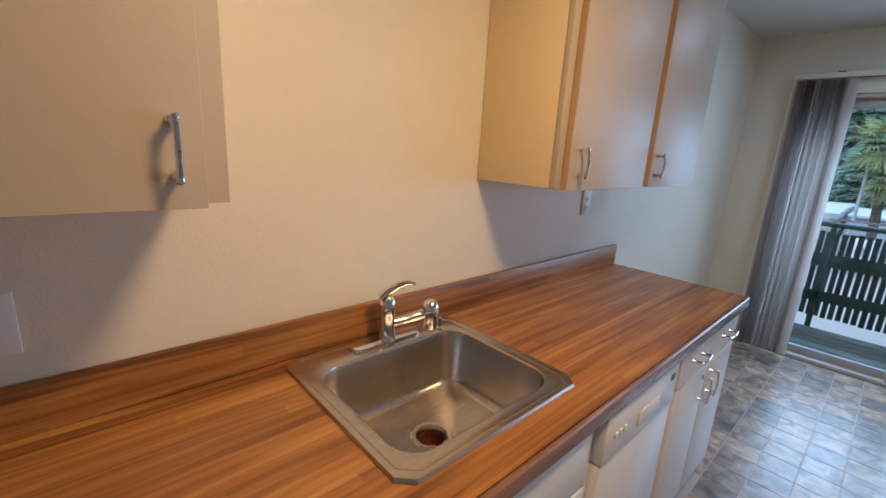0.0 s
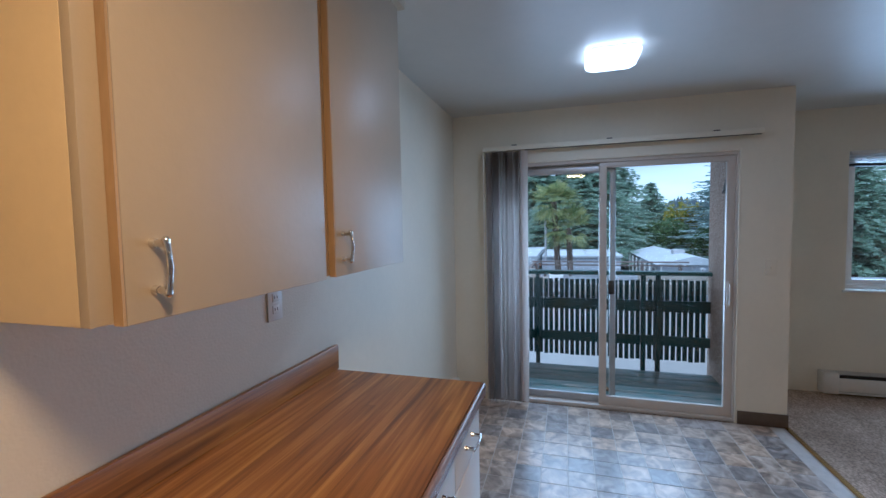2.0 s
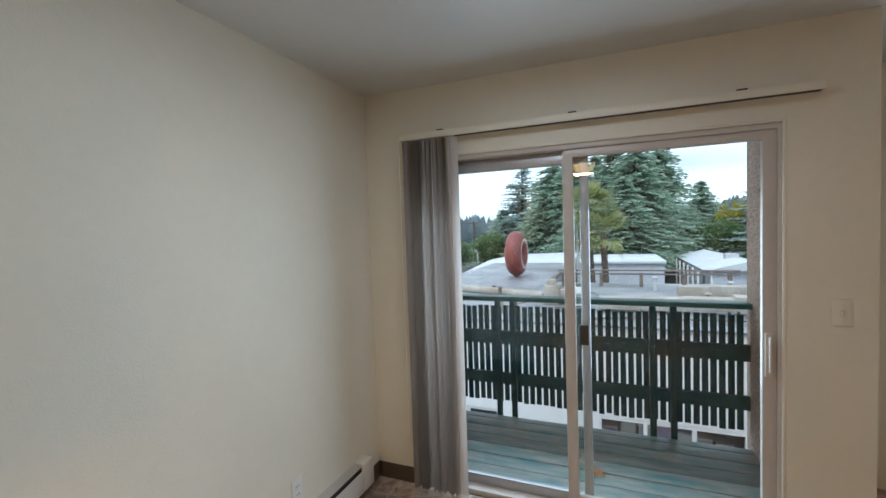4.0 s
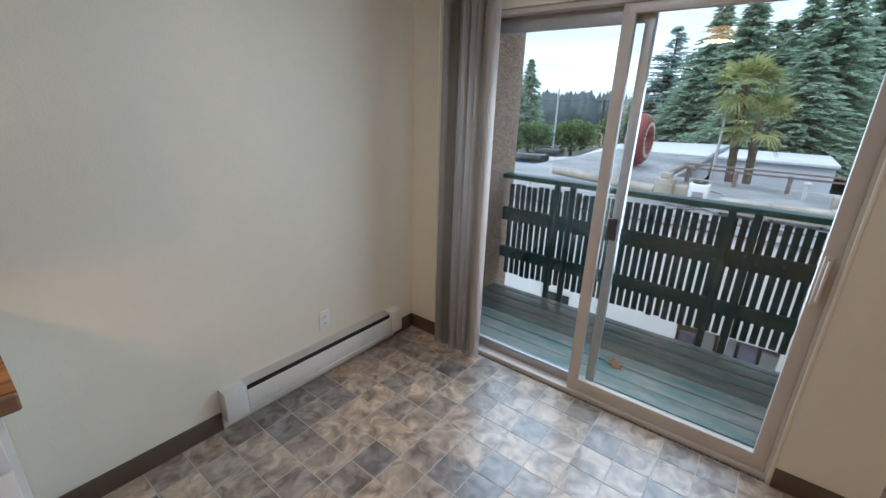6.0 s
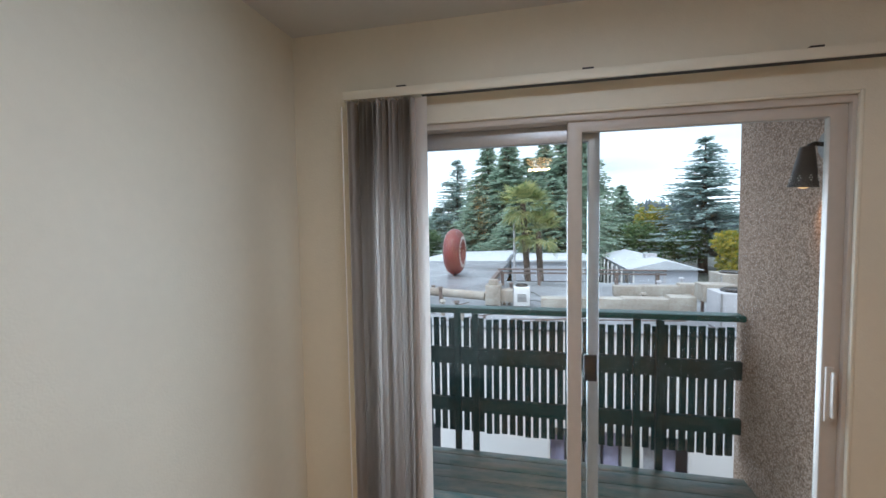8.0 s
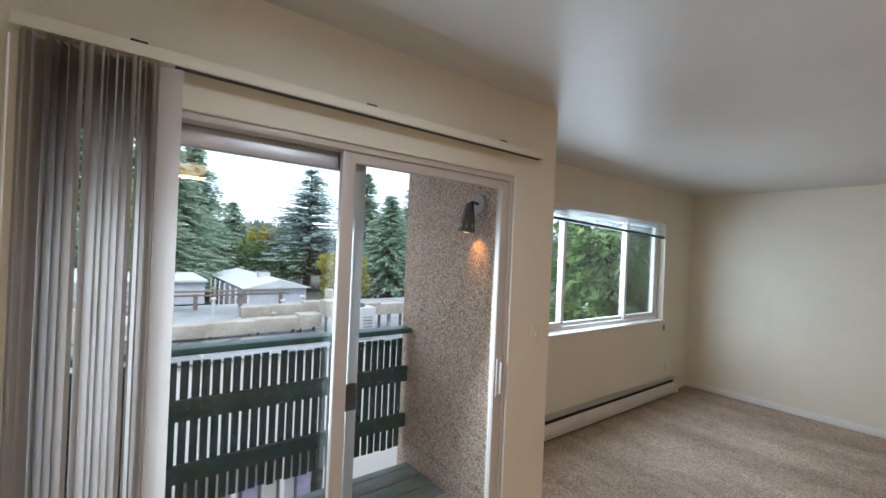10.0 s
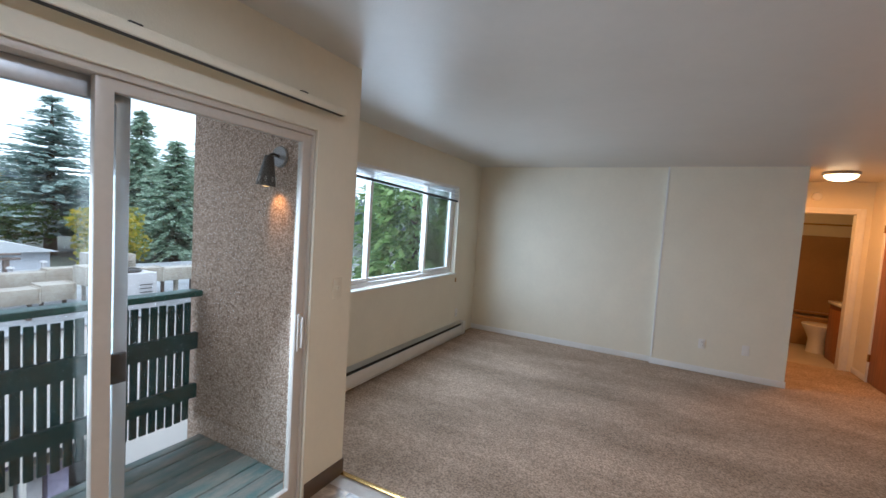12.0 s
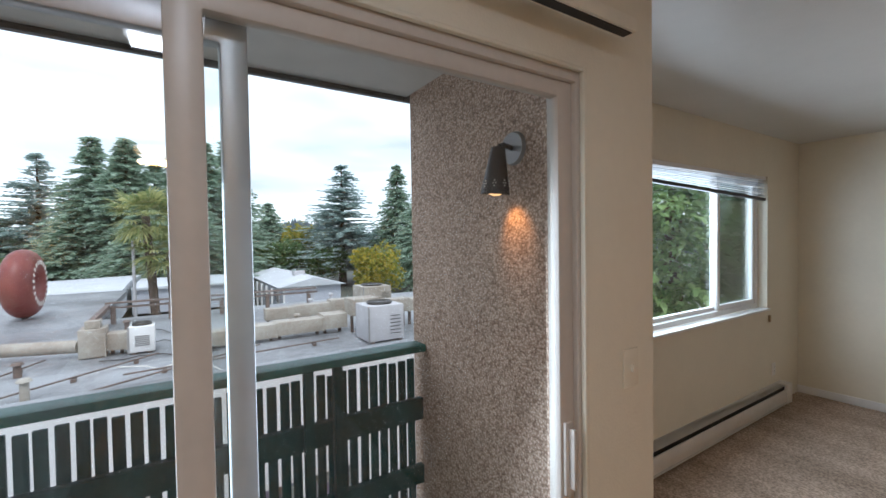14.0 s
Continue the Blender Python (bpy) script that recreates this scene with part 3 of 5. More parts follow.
# ---- balcony ----
BX = 5.49
DE = 5.425          # outer edge of the deck
DZ = -0.045
solid("wall_stucco", boxes((SO, 5.56, -1.29, -1.23, DZ - 0.3, 2.9)), STUCCO, "tan pebble-dash stucco balcony wall", "wall", smooth=False)
solid("wall_stucco_far", boxes((SO, 5.62, 1.10, 1.22, DZ - 0.3, 2.9)), STUCCO, "tan pebble-dash stucco balcony end wall", "wall", smooth=False)
solid("wall_stucco_outer", boxes((SO, SO + 0.03, DL, 1.10, DZ - 0.3, 2.9), (SO, SO + 0.03, -1.23, DR, DZ - 0.3, 2.9), (SO, SO + 0.03, DR, DL, DT, 2.9), (SO, SO + 0.03, DR, DL, DZ - 0.3, -0.005), (WO, WO + 0.03, -7, W1, -3, 2.9), (WO, WO + 0.03, W0, -1.29, -3, 2.9), (WO, WO + 0.03, W1, W0, WZ1, 2.9), (WO, WO + 0.03, W1, W0, -3, WZ0)), STUCCO, "tan pebble-dash stucco outer walls", "wall", smooth=False)
solid("ceiling_balcony", boxes((SO, 5.60, -1.23, 1.10, 2.36, 2.9), ), SOFFIT, "painted balcony soffit", "ceiling")
solid("trim_fascia", boxes((5.60, 5.63, -1.29, 1.22, 2.335, 2.9)), DARK_BRONZE, "dark fascia along the balcony soffit", "fascia")
deck = thing("deck", (5.0, 0, DZ - 0.1), "worn green painted wooden balcony deck", "deck", kind="structure")
# near-black slab that paints the shade between the planks
part("under_deck_shade", boxes((SO + 0.03, DE - 0.02, -1.23, 1.10, DZ - 0.2, DZ - 0.03)), DARK, deck)
part("rim_board", boxes((DE - 0.019, DE - 0.001, -1.228, 1.098, DZ - 0.22, DZ - 0.03), bevel=0.003), RAIL_GREEN, deck, "weathered green rim board")

# fence: capped rail, doubled posts, two boards and close pickets
fence = thing("fence", (BX, 0, DZ), "dark green painted wooden balcony fence with close pickets", "fence")
part("top_rail", boxes((BX - 0.072, BX + 0.045, -1.228, 1.098, 0.945, 0.985), bevel=0.008), RAIL_GREEN, fence, "weathered green cap rail")
for z, h in ((0.211, 0.100), (0.564, 0.118)):
    part("board", boxes((BX - 0.03, BX + 0.008, -1.228, 1.098, z, z + h), bevel=0.004), FENCE, fence)
for y in (0.593, 0.463, -0.605, -0.744):
    part("post", boxes((BX - 0.068, BX - 0.031, y - 0.022, y + 0.022, DZ - 0.17, 0.944), bevel=0.004), FENCE, fence)
picket_mesh = None
for i in range(41):
    y = -1.178 + 0.0555 * i
    if picket_mesh is None:
        ob = part("picket", boxes((BX + 0.01, BX + 0.027, -0.0205, 0.0205, 0.045, 0.890), bevel=0.003), FENCE, fence)
        picket_mesh = ob.data
    else:
        ob = new("picket", picket_mesh)
        ob.parent = fence
        ob.matrix_parent_inverse = Matrix.Translation(-fence.location)
    ob.location = (0, y + random.uniform(-0.0015, 0.0015), random.uniform(-0.008, 0.008))
    ob.rotation_euler = (radians(random.uniform(-0.25, 0.25)), 0, 0)

# ---- kitchen: base units and worktop ----
CX0, CX1 = -1.0, 2.235
FRONT = 0.455


def pull(parent, a, b, out, r=0.005, name="handle"):
    """A chrome bow handle between two posts, standing out along the vector out."""
    a, b, out = Vector(a), Vector(b), Vector(out)
    bm = bmesh.new()
    for p in (a, b):
        cone(bm, p, p + out * 0.35, 0.0085, 0.0065, 12)
        cone(bm, p + out * 0.2, p + out, 0.006, 0.006, 12)
    mid = (a + b) / 2
    for k in range(14):
        u, w = k / 14, (k + 1) / 14
        p, q = (a.lerp(b, t * 1.12 - 0.06) + out * (1 + 0.22 * math.sin(math.pi * t)) for t in (u, w))
        ru, rw = (r * (1.25 - 0.45 * math.sin(math.pi * t) ** 0.6 + 0.22 * math.exp(-((t - 0.5) / 0.08) ** 2)) for t in (u, w))
        cone(bm, p, q, ru, rw, 14)
        bmesh.ops.create_uvsphere(bm, u_segments=14, v_segments=8, radius=ru, matrix=Matrix.Translation(p))
    bmesh.ops.create_uvsphere(bm, u_segments=14, v_segments=8, radius=rw, matrix=Matrix.Translation(q))
    return part(name, bm, CHROME, parent, "chrome bow handle")


def base_unit(name, x0, x1, label):
    u = thing(name, ((x0 + x1) / 2, 0.75, 0), label, "cabinet")
    if name == "sink_cabinet":
        part("body", boxes((x0, x1, FRONT + 0.02, KW - 0.005, 0.10, 0.66), (x0, x0 + 0.016, FRONT + 0.02, KW - 0.005, 0.66, 0.872), (x1 - 0.016, x1, FRONT + 0.02, KW - 0.005, 0.66, 0.872), (x0 + 0.016, x1 - 0.016, FRONT + 0.02, FRONT + 0.04, 0.66, 0.872)), WHITE_BASE, u)
    else:
        part("body", boxes((x0, x1, FRONT + 0.02, KW - 0.005, 0.10, 0.872)), WHITE_BASE, u)
    part("toe_kick", boxes((x0, x1, FRONT + 0.08, FRONT + 0.095, 0.0, 0.10)), DARK, u)
    return u


def front(u, name, x0, x1, z0, z1):
    return part(name, boxes((x0 + 0.003, x1 - 0.003, FRONT, FRONT + 0.0185, z0, z1), bevel=0.003), WHITE_BASE, u)


u = base_unit("sink_cabinet", 0.36, 0.965, "white painted sink base cabinet under the worktop")
front(u, "drawer_front", 0.37, 0.93, 0.70, 0.86)
d = front(u, "door", 0.37, 0.65, 0.12, 0.69)
pull(d, (0.62, FRONT, 0.55), (0.62, FRONT, 0.64), (0, -0.028, 0))
d = front(u, "door", 0.65, 0.93, 0.12, 0.69)
pull(d, (0.68, FRONT, 0.55), (0.68, FRONT, 0.64), (0, -0.028, 0))
u = base_unit("base_cabinet", -0.98, 0.355, "white painted base cabinet with doors and drawers")
for a, b in ((-0.97, -0.53), (-0.53, -0.09), (-0.09, 0.35)):
    d = front(u, "drawer_front", a, b, 0.70, 0.86)
    pull(d, ((a + b) / 2 - 0.045, FRONT, 0.78), ((a + b) / 2 + 0.045, FRONT, 0.78), (0, -0.028, 0))
    d = front(u, "door", a, b, 0.12, 0.69)
    pull(d, (b - 0.04, FRONT, 0.55), (b - 0.04, FRONT, 0.64), (0, -0.028, 0))
u = base_unit("base_cabinet", 1.50, 2.20, "white painted base cabinet with two drawers and two doors")
for a, b in ((1.51, 1.85), (1.85, 2.19)):
    d = front(u, "drawer_front", a, b, 0.725, 0.862)
    pull(d, ((a + b) / 2 - 0.045, FRONT, 0.80), ((a + b) / 2 + 0.045, FRONT, 0.80), (0, -0.028, 0))
d = front(u, "door", 1.51, 1.85, 0.12, 0.715)
pull(d, (1.805, FRONT, 0.585), (1.805, FRONT, 0.675), (0, -0.028, 0))
d = front(u, "door", 1.85, 2.19, 0.12, 0.715)
pull(d, (1.895, FRONT, 0.585), (1.895, FRONT, 0.675), (0, -0.028, 0))

dw = thing("dishwasher", (1.22, 0.75, 0), "narrow white built-in dishwasher with a recessed grip", "dishwasher")
part("body", boxes((0.99, 1.45, FRONT + 0.03, KW - 0.01, 0.02, 0.868)), APPLIANCE, dw)
dd = part("door", boxes((0.985, 1.452, FRONT - 0.006, FRONT + 0.029, 0.12, 0.715), bevel=0.006), APPLIANCE, dw)
pan = bmesh.new()
box(pan, 0.985, 1.452, FRONT - 0.010, FRONT + 0.029, 0.718, 0.866, bevel=0.006)
cp = part("control_panel", pan, APPLIANCE, dw)
part("grip", boxes((1.17, 1.32, FRONT - 0.0135, FRONT - 0.0105, 0.755, 0.80), bevel=0.001), PLATE, cp, "pale recessed grip")
for x in (1.03, 1.055, 1.08):
    part("button", boxes((x, x + 0.014, FRONT - 0.0145, FRONT - 0.0105, 0.785, 0.80), bevel=0.001), PLATE, cp)
part("badge", boxes((1.395, 1.42, FRONT - 0.0125, FRONT - 0.0105, 0.815, 0.835)), SIGN_GREEN, cp, "small green badge")
part("plinth", boxes((0.99, 1.45, FRONT + 0.05, FRONT + 0.065, 0.0, 0.115)), APPLIANCE, dw)
solid("filler_strip", boxes((0.967, 0.982, FRONT + 0.02, FRONT + 0.6, 0.0, 0.872)), WHITE_BASE, "white filler panel beside the dishwasher", "panel", kind="")
solid("filler_board", boxes((1.458, 1.496, FRONT + 0.012, FRONT + 0.6, 0.0, 0.872)), CABINET_EDGE, "tan bare wood panel beside the dishwasher", "panel", kind="")

# worktop with the cut-out for the sink
SX0, SX1, SY0, SY1 = 0.43, 0.985, 0.53, 1.045
top = thing("worktop", (0.6, 0.75, 0.875), "butcher-block patterned laminate worktop with an upstand", "worktop")
wt = boxes((CX0, SX0 + 0.03, 0.452, KW - 0.002, 0.877, 0.915), (SX1 - 0.03, CX1, 0.452, KW - 0.002, 0.877, 0.915), (SX0 + 0.03, SX1 - 0.03, 0.452, SY0 + 0.03, 0.877, 0.915), (SX0 + 0.03, SX1 - 0.03, SY1 - 0.03, KW - 0.002, 0.877, 0.915))
part("slab", wt, COUNTER, top, smooth=False)
nose = bmesh.new()
box(nose, CX0, CX1, 0.437, 0.4519, 0.869, 0.9155, bevel=0.007, seg=3)
part("front_edge", nose, material("worn_laminate_edge", (0.20, 0.105, 0.06), 0.24, spots=0.3, scale=14, stretch=(0.5, 4, 4)), top, "worn rounded laminate edge")
up = bmesh.new()
box(up, CX0, CX1 + 0.012, KW - 0.022, KW - 0.003, 0.9155, 1.017, bevel=0.004)
part("upstand", up, COUNTER, top)

# sink
sink = thing("sink", (0.71, 0.78, 0.74), "single-bowl brushed steel drop-in kitchen sink", "sink")


def ring(x0, x1, y0, y1, r, z, n=8):
    pts = []
    for cx, cy, a0 in ((x1 - r, y1 - r, 0), (x0 + r, y1 - r, 90), (x0 + r, y0 + r, 180), (x1 - r, y0 + r, 270)):
        for i in range(n + 1):
            a = radians(a0 + 90 * i / n)
            pts.append((cx + r * math.cos(a), cy + r * math.sin(a), z))
    return pts


def loft(rings):
    bm = bmesh.new()
    vs = [[bm.verts.new(p) for p in r] for r in rings]
    for a, b in zip(vs, vs[1:]):
        for i in range(len(a)):
            bm.faces.new((a[i], a[(i + 1) % len(a)], b[(i + 1) % len(b)], b[i]))
    return bm, vs


BX0, BX1, BY0, BY1 = 0.478, 0.944, 0.580, 0.955
bm, vs = loft([
    ring(SX0, SX1, SY0, SY1, 0.030, 0.9165, 1),
    ring(SX0 + 0.003, SX1 - 0.003, SY0 + 0.003, SY1 - 0.003, 0.030, 0.9235, 1),
    ring(SX0 + 0.012, SX1 - 0.012, SY0 + 0.012, SY1 - 0.012, 0.030, 0.9245, 1),
    ring(SX0 + 0.020, SX1 - 0.020, SY0 + 0.020, SY1 - 0.020, 0.030, 0.920, 1)])
part("rim", bm, STEEL, sink)
n8 = 8
bm, vs = loft([
    ring(SX0 + 0.0201, SX1 - 0.0201, SY0 + 0.0201, SY1 - 0.0201, 0.030, 0.9198, n8),
    ring(BX0 - 0.006, BX1 + 0.006, BY0 - 0.006, BY1 + 0.006, 0.07, 0.9205, n8),
    ring(BX0, BX1, BY0, BY1, 0.066, 0.917, n8),
    ring(BX0 + 0.004, BX1 - 0.004, BY0 + 0.004, BY1 - 0.004, 0.064, 0.905, n8),
    ring(BX0 + 0.012, BX1 - 0.012, BY0 + 0.012, BY1 - 0.012, 0.060, 0.775, n8),
    ring(BX0 + 0.020, BX1 - 0.020, BY0 + 0.020, BY1 - 0.020, 0.056, 0.757, n8),
    ring(BX0 + 0.036, BX1 - 0.036, BY0 + 0.036, BY1 - 0.036, 0.050, 0.747, n8),
    ring(0.711 - 0.06, 0.711 + 0.06, 0.775 - 0.06, 0.775 + 0.06, 0.0599, 0.742, n8),
    ring(0.711 - 0.044, 0.711 + 0.044, 0.775 - 0.044, 0.775 + 0.044, 0.0439, 0.741, n8)])
part("bowl", bm, STEEL, sink)
drain = bmesh.new()
lathe(drain, [(0.056, 0.742), (0.052, 0.7455), (0.042, 0.744), (0.036, 0.735), (0.034, 0.700)], (0.711, 0.775, 0), 32)
dr = part("drain", drain, STEEL, sink, "steel drain flange")
inner = bmesh.new()
lathe(inner, [(0.0338, 0.736), (0.033, 0.690), (0.0, 0.688)], (0.711, 0.775, 0), 24)
part("drain_throat", inner, RUST, sink, "rust-brown drain opening")

# tap with lever, and side spray
tap = thing("faucet", (0.715, 0.995, 0.92), "chrome single-lever kitchen faucet on the sink deck", "faucet")
bm = bmesh.new()
pl, vs = loft([ring(0.60, 0.83, 0.968, 1.022, 0.0265, 0.9206, 6), ring(0.602, 0.828, 0.970, 1.020, 0.0245, 0.931, 6), ring(0.612, 0.818, 0.979, 1.011, 0.0155, 0.934, 6)])
pl.faces.new(vs[-1])
part("base_plate", pl, CHROME, tap)
bm.free()
bm = bmesh.new()
lathe(bm, [(0.0, 0.930), (0.027, 0.931), (0.024, 0.940), (0.0215, 0.955), (0.0205, 1.000), (0.0225, 1.003), (0.0225, 1.030), (0.0205, 1.046), (0.013, 1.056), (0.0, 1.058)], (0.715, 0.99, 0), 28)
part("tap_body", bm, CHROME, tap)
bm = bmesh.new()
sp = [(0.725, 0.985, 0.978, 0.0135), (0.765, 0.970, 0.984, 0.0125), (0.805, 0.957, 0.993, 0.0135), (0.826, 0.950, 0.998, 0.016)]
for (x0, y0, z0, r0), (x1, y1, z1, r1) in zip(sp, sp[1:]):
    cone(bm, (x0, y0, z0), (x1, y1, z1), r0, r1, 16)
    bmesh.ops.create_uvsphere(bm, u_segments=16, v_segments=8, radius=r1, matrix=Matrix.Translation((x1, y1, z1)))
part("spout", bm, CHROME, tap)
bm = bmesh.new()
lathe(bm, [(0.001, 0.953), (0.0175, 0.948), (0.020, 0.951), (0.0245, 0.980), (0.026, 1.000), (0.0245, 1.018), (0.019, 1.030), (0.011, 1.036), (0.001, 1.037)], (0.836, 0.946, 0), 24)
part("spout_head", bm, CHROME, tap, "bulbous chrome spout head")
bm = bmesh.new()
lv = [(0.700, 0.998, 1.052, 0.017), (0.715, 0.988, 1.074, 0.014), (0.735, 0.972, 1.092, 0.0105), (0.753, 0.960, 1.099, 0.0075), (0.766, 0.951, 1.100, 0.006), (0.772, 0.947, 1.097, 0.005)]
for (x0, y0, z0, r0), (x1, y1, z1, r1) in zip(lv, lv[1:]):
    cone(bm, (x0, y0, z0), (x1, y1, z1), r0, r1, 14)
    bmesh.ops.create_uvsphere(bm, u_segments=14, v_segments=8, radius=r1, matrix=Matrix.Translation((x1, y1, z1)))
part("lever", bm, CHROME, tap)
spray = thing("deck_cap", (0.90, 0.975, 0.92), "small chrome cap on the sink deck", "tap cap")
bm = bmesh.new()
lathe(bm, [(0.001, 0.9206), (0.016, 0.9206), (0.015, 0.926), (0.009, 0.929), (0.008, 0.955), (0.001, 0.956)], (0.90, 0.975, 0), 20)
part("cap", bm, CHROME, spray)

# ---- kitchen: wall units ----
FF = 0.772        # face frame
DF = 0.750        # door front


def wall_unit(x0, x1, doors, label, hinge):
    u = thing("wall_cabinet", ((x0 + x1) / 2, 0.93, 1.37), label, "cabinet")
    b = bmesh.new()
    box(b, x0, x1, FF + 0.02, KW - 0.002, 1.37, 2.33, bevel=0.0015)
    part("body", b, CABINET_SIDE, u, "yellow-cream side panel with lamplight in its colour")
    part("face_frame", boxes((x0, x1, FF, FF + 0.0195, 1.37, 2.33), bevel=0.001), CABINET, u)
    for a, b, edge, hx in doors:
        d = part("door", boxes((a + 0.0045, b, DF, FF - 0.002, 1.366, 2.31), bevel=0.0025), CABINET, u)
        part("edge_band", boxes((a, a + 0.004, DF + 0.001, FF - 0.002, 1.367, 2.309)), CABINET_EDGE, d, "tan edge band")
        pull(d, (hx, DF, 1.412), (hx, DF, 1.484), (0, -0.026, 0))
    return u


wall_unit(-1.0, 0.262, [(-0.98, -0.57, 1, -0.62), (-0.56, -0.18, 1, -0.23), (-0.17, 0.228, 1, 0.19)], "cream painted wall cabinet with slab doors", 0)
wall_unit(1.135, 2.225, [(1.165, 1.69, 1, 1.215), (1.735, 2.225, 1, 1.775)], "cream painted two-door wall cabinet with chrome handles", 0)
solid("crown_strip", boxes((1.135, 2.29, 0.745, KW - 0.002, 2.335, 2.372), (-1.0, 0.262, 0.745, KW - 0.002, 2.335, 2.372), bevel=0.003), CABINET, "cream moulding above the wall cabinets", "moulding", kind="structure")
part("gap_stile", boxes((1.694, 1.732, FF - 0.0015, FF - 0.0002, 1.37, 2.33)), CABINET_EDGE, bpy.data.objects["wall_cabinet.001"], "tan stile between the doors")


def plate(name, label, at, normal, kind, w=0.07, h=0.115, mat=None):
    """A wall plate; normal is '-y', '+y' or '-x'. kind: outlet, switch or blank."""
    t = thing(name, at, label, kind)
    rot = {"-y": 0, "-x": -90, "+y": 180}[normal]
    t.rotation_euler = (0, 0, radians(rot))

    def put(nm, bm, mat, lb=""):
        o = new(nm, mesh_of(nm, bm, mat))
        o.parent = t
        if lb:
            o["label"] = lb
        return o
    put("cover", boxes((-w / 2, w / 2, -0.007, 0, -h / 2, h / 2), bevel=0.003), mat or PLATE)
    if kind == "outlet":
        for z in (-0.02, 0.02):
            put("socket", boxes((-0.016, 0.016, -0.0095, -0.0072, z - 0.014, z + 0.014), bevel=0.002), PLATE)
            for x in (-0.006, 0.006):
                put("slot", boxes((x - 0.0013, x + 0.0013, -0.0101, -0.0096, z - 0.004, z + 0.006)), BLACK)
    elif kind == "switch":
        put("toggle", boxes((-0.005, 0.005, -0.016, -0.0072, -0.011, 0.011), bevel=0.002), mat or PLATE)
    return t


plate("outlet", "white outlet plate under the wall cabinet", (1.888, KW, 1.255), "-y", "outlet")
plate("light_switch", "white switch plate above the worktop", (-0.045, KW, 1.13), "-y", "switch")
plate("outlet", "white outlet above the baseboard heater", (3.478, KW, 0.35), "-y", "outlet")
plate("light_switch", "cream switch plate beside the sliding door", (SX, -1.235, 1.16), "-x", "switch", mat=WALL)
plate("outlet", "white outlet plate on the living room wall", (2.078, LY + 0.05, 0.345), "+y", "outlet")
plate("cable_plate", "white blank plate on the living room wall", (1.655, LY + 0.05, 0.345), "+y", "blank")
plate("outlet", "small white plate near the heater end", (WX, -4.62, 0.33), "-x", "outlet")

# ---- ceiling lamps ----
cl = thing("ceiling_light", (*DINING_LAMP, CEIL), "square white glass ceiling light, switched on", "ceiling light")
part("pan", boxes((DINING_LAMP[0] - 0.11, DINING_LAMP[0] + 0.11, DINING_LAMP[1] - 0.11, DINING_LAMP[1] + 0.11, CEIL - 0.02, CEIL), bevel=0.004), TRIM, cl)
bm, vs = loft([ring(DINING_LAMP[0] - a, DINING_LAMP[0] + a, DINING_LAMP[1] - a, DINING_LAMP[1] + a, min(0.04, a * 0.4), z, 5) for a, z in ((0.128, CEIL - 0.021), (0.134, CEIL - 0.026), (0.132, CEIL - 0.042), (0.115, CEIL - 0.056), (0.06, CEIL - 0.063), (0.01, CEIL - 0.064))])
bm.faces.new(vs[-1])
part("diffuser", bm, LAMP_WHITE, cl, "glowing white glass diffuser")


def round_lamp(at, r, mat, label):
    c = thing("ceiling_light", (*at, CEIL), label, "ceiling light")
    b = bmesh.new()
    lathe(b, [(0.0, 0.0), (r, 0.0), (r * 1.03, -0.012), (r * 0.98, -0.03), (r * 0.9, -0.032)], (*at, CEIL), 36)
    part("ring", b, LAMP_GREY, c, "brushed metal ring")
    b = bmesh.new()
    lathe(b, [(r * 0.93, -0.028), (r * 0.9, -0.06), (r * 0.72, -0.105), (r * 0.4, -0.135), (0.001, -0.145)] if mat is LAMP_WARM else [(r * 0.93, -0.028), (r * 0.88, -0.05), (r * 0.7, -0.075), (r * 0.4, -0.092), (0.001, -0.098)], (*at, CEIL), 36)
    part("diffuser", b, mat, c, "glowing warm glass bowl")
    return c


round_lamp(KITCHEN_LAMP, 0.17, LAMP_WARM, "round warm glowing kitchen ceiling light")
round_lamp(HALL_LAMP, 0.16, LAMP_HALL, "round warm glowing hall ceiling light")

# ---- vertical blind, stacked at the jamb ----
blind = thing("vertical_blind", (4.16, -0.17, 2.09), "stacked vertical vinyl blind on a white headrail", "blind")
part("headrail", boxes((4.142, 4.185, -1.15, 0.805, 2.092, 2.128), bevel=0.003), WALL, blind)
# the slot's shade, as a dark strip under the uncut headrail
part("slot_shade", boxes((4.150, 4.176, -1.14, 0.47, 2.0895, 2.0915)), DARK, blind, "dark strip drawn as the shade in the track slot")
for y in (0.555, -0.16, -0.868):
    part("clip", boxes((4.15, 4.224, y - 0.02, y + 0.02, 2.1285, 2.137), bevel=0.002), DARK_BRONZE, blind, "dark metal clip")
vane = None
for i in range(19):
    y = 0.79 - i * 0.0158
    if vane is None:
        b = bmesh.new()
        prof = [(-0.044, -0.010), (-0.022, -0.002), (0.0, 0.0), (0.022, -0.002), (0.044, -0.010)]
        lo = [b.verts.new((x, yy, 0.03)) for x, yy in prof]
        hi = [b.verts.new((x, yy, 2.085)) for x, yy in prof]
        for k in range(4):
            b.faces.new((lo[k], lo[k + 1], hi[k + 1], hi[k]))
        ex = bmesh.ops.solidify(b, geom=b.faces[:], thickness=0.0012)
        ob = part("vane", b, BLIND, blind)
        vane = ob.data
    else:
        ob = new("vane", vane)
        ob.parent = blind
        ob.matrix_parent_inverse = Matrix.Translation(-blind.location)
    ob.location = (4.163, y, 0)
    ob.rotation_euler = (0, 0, radians(random.uniform(-16, 10)))
last = new("vane", vane)
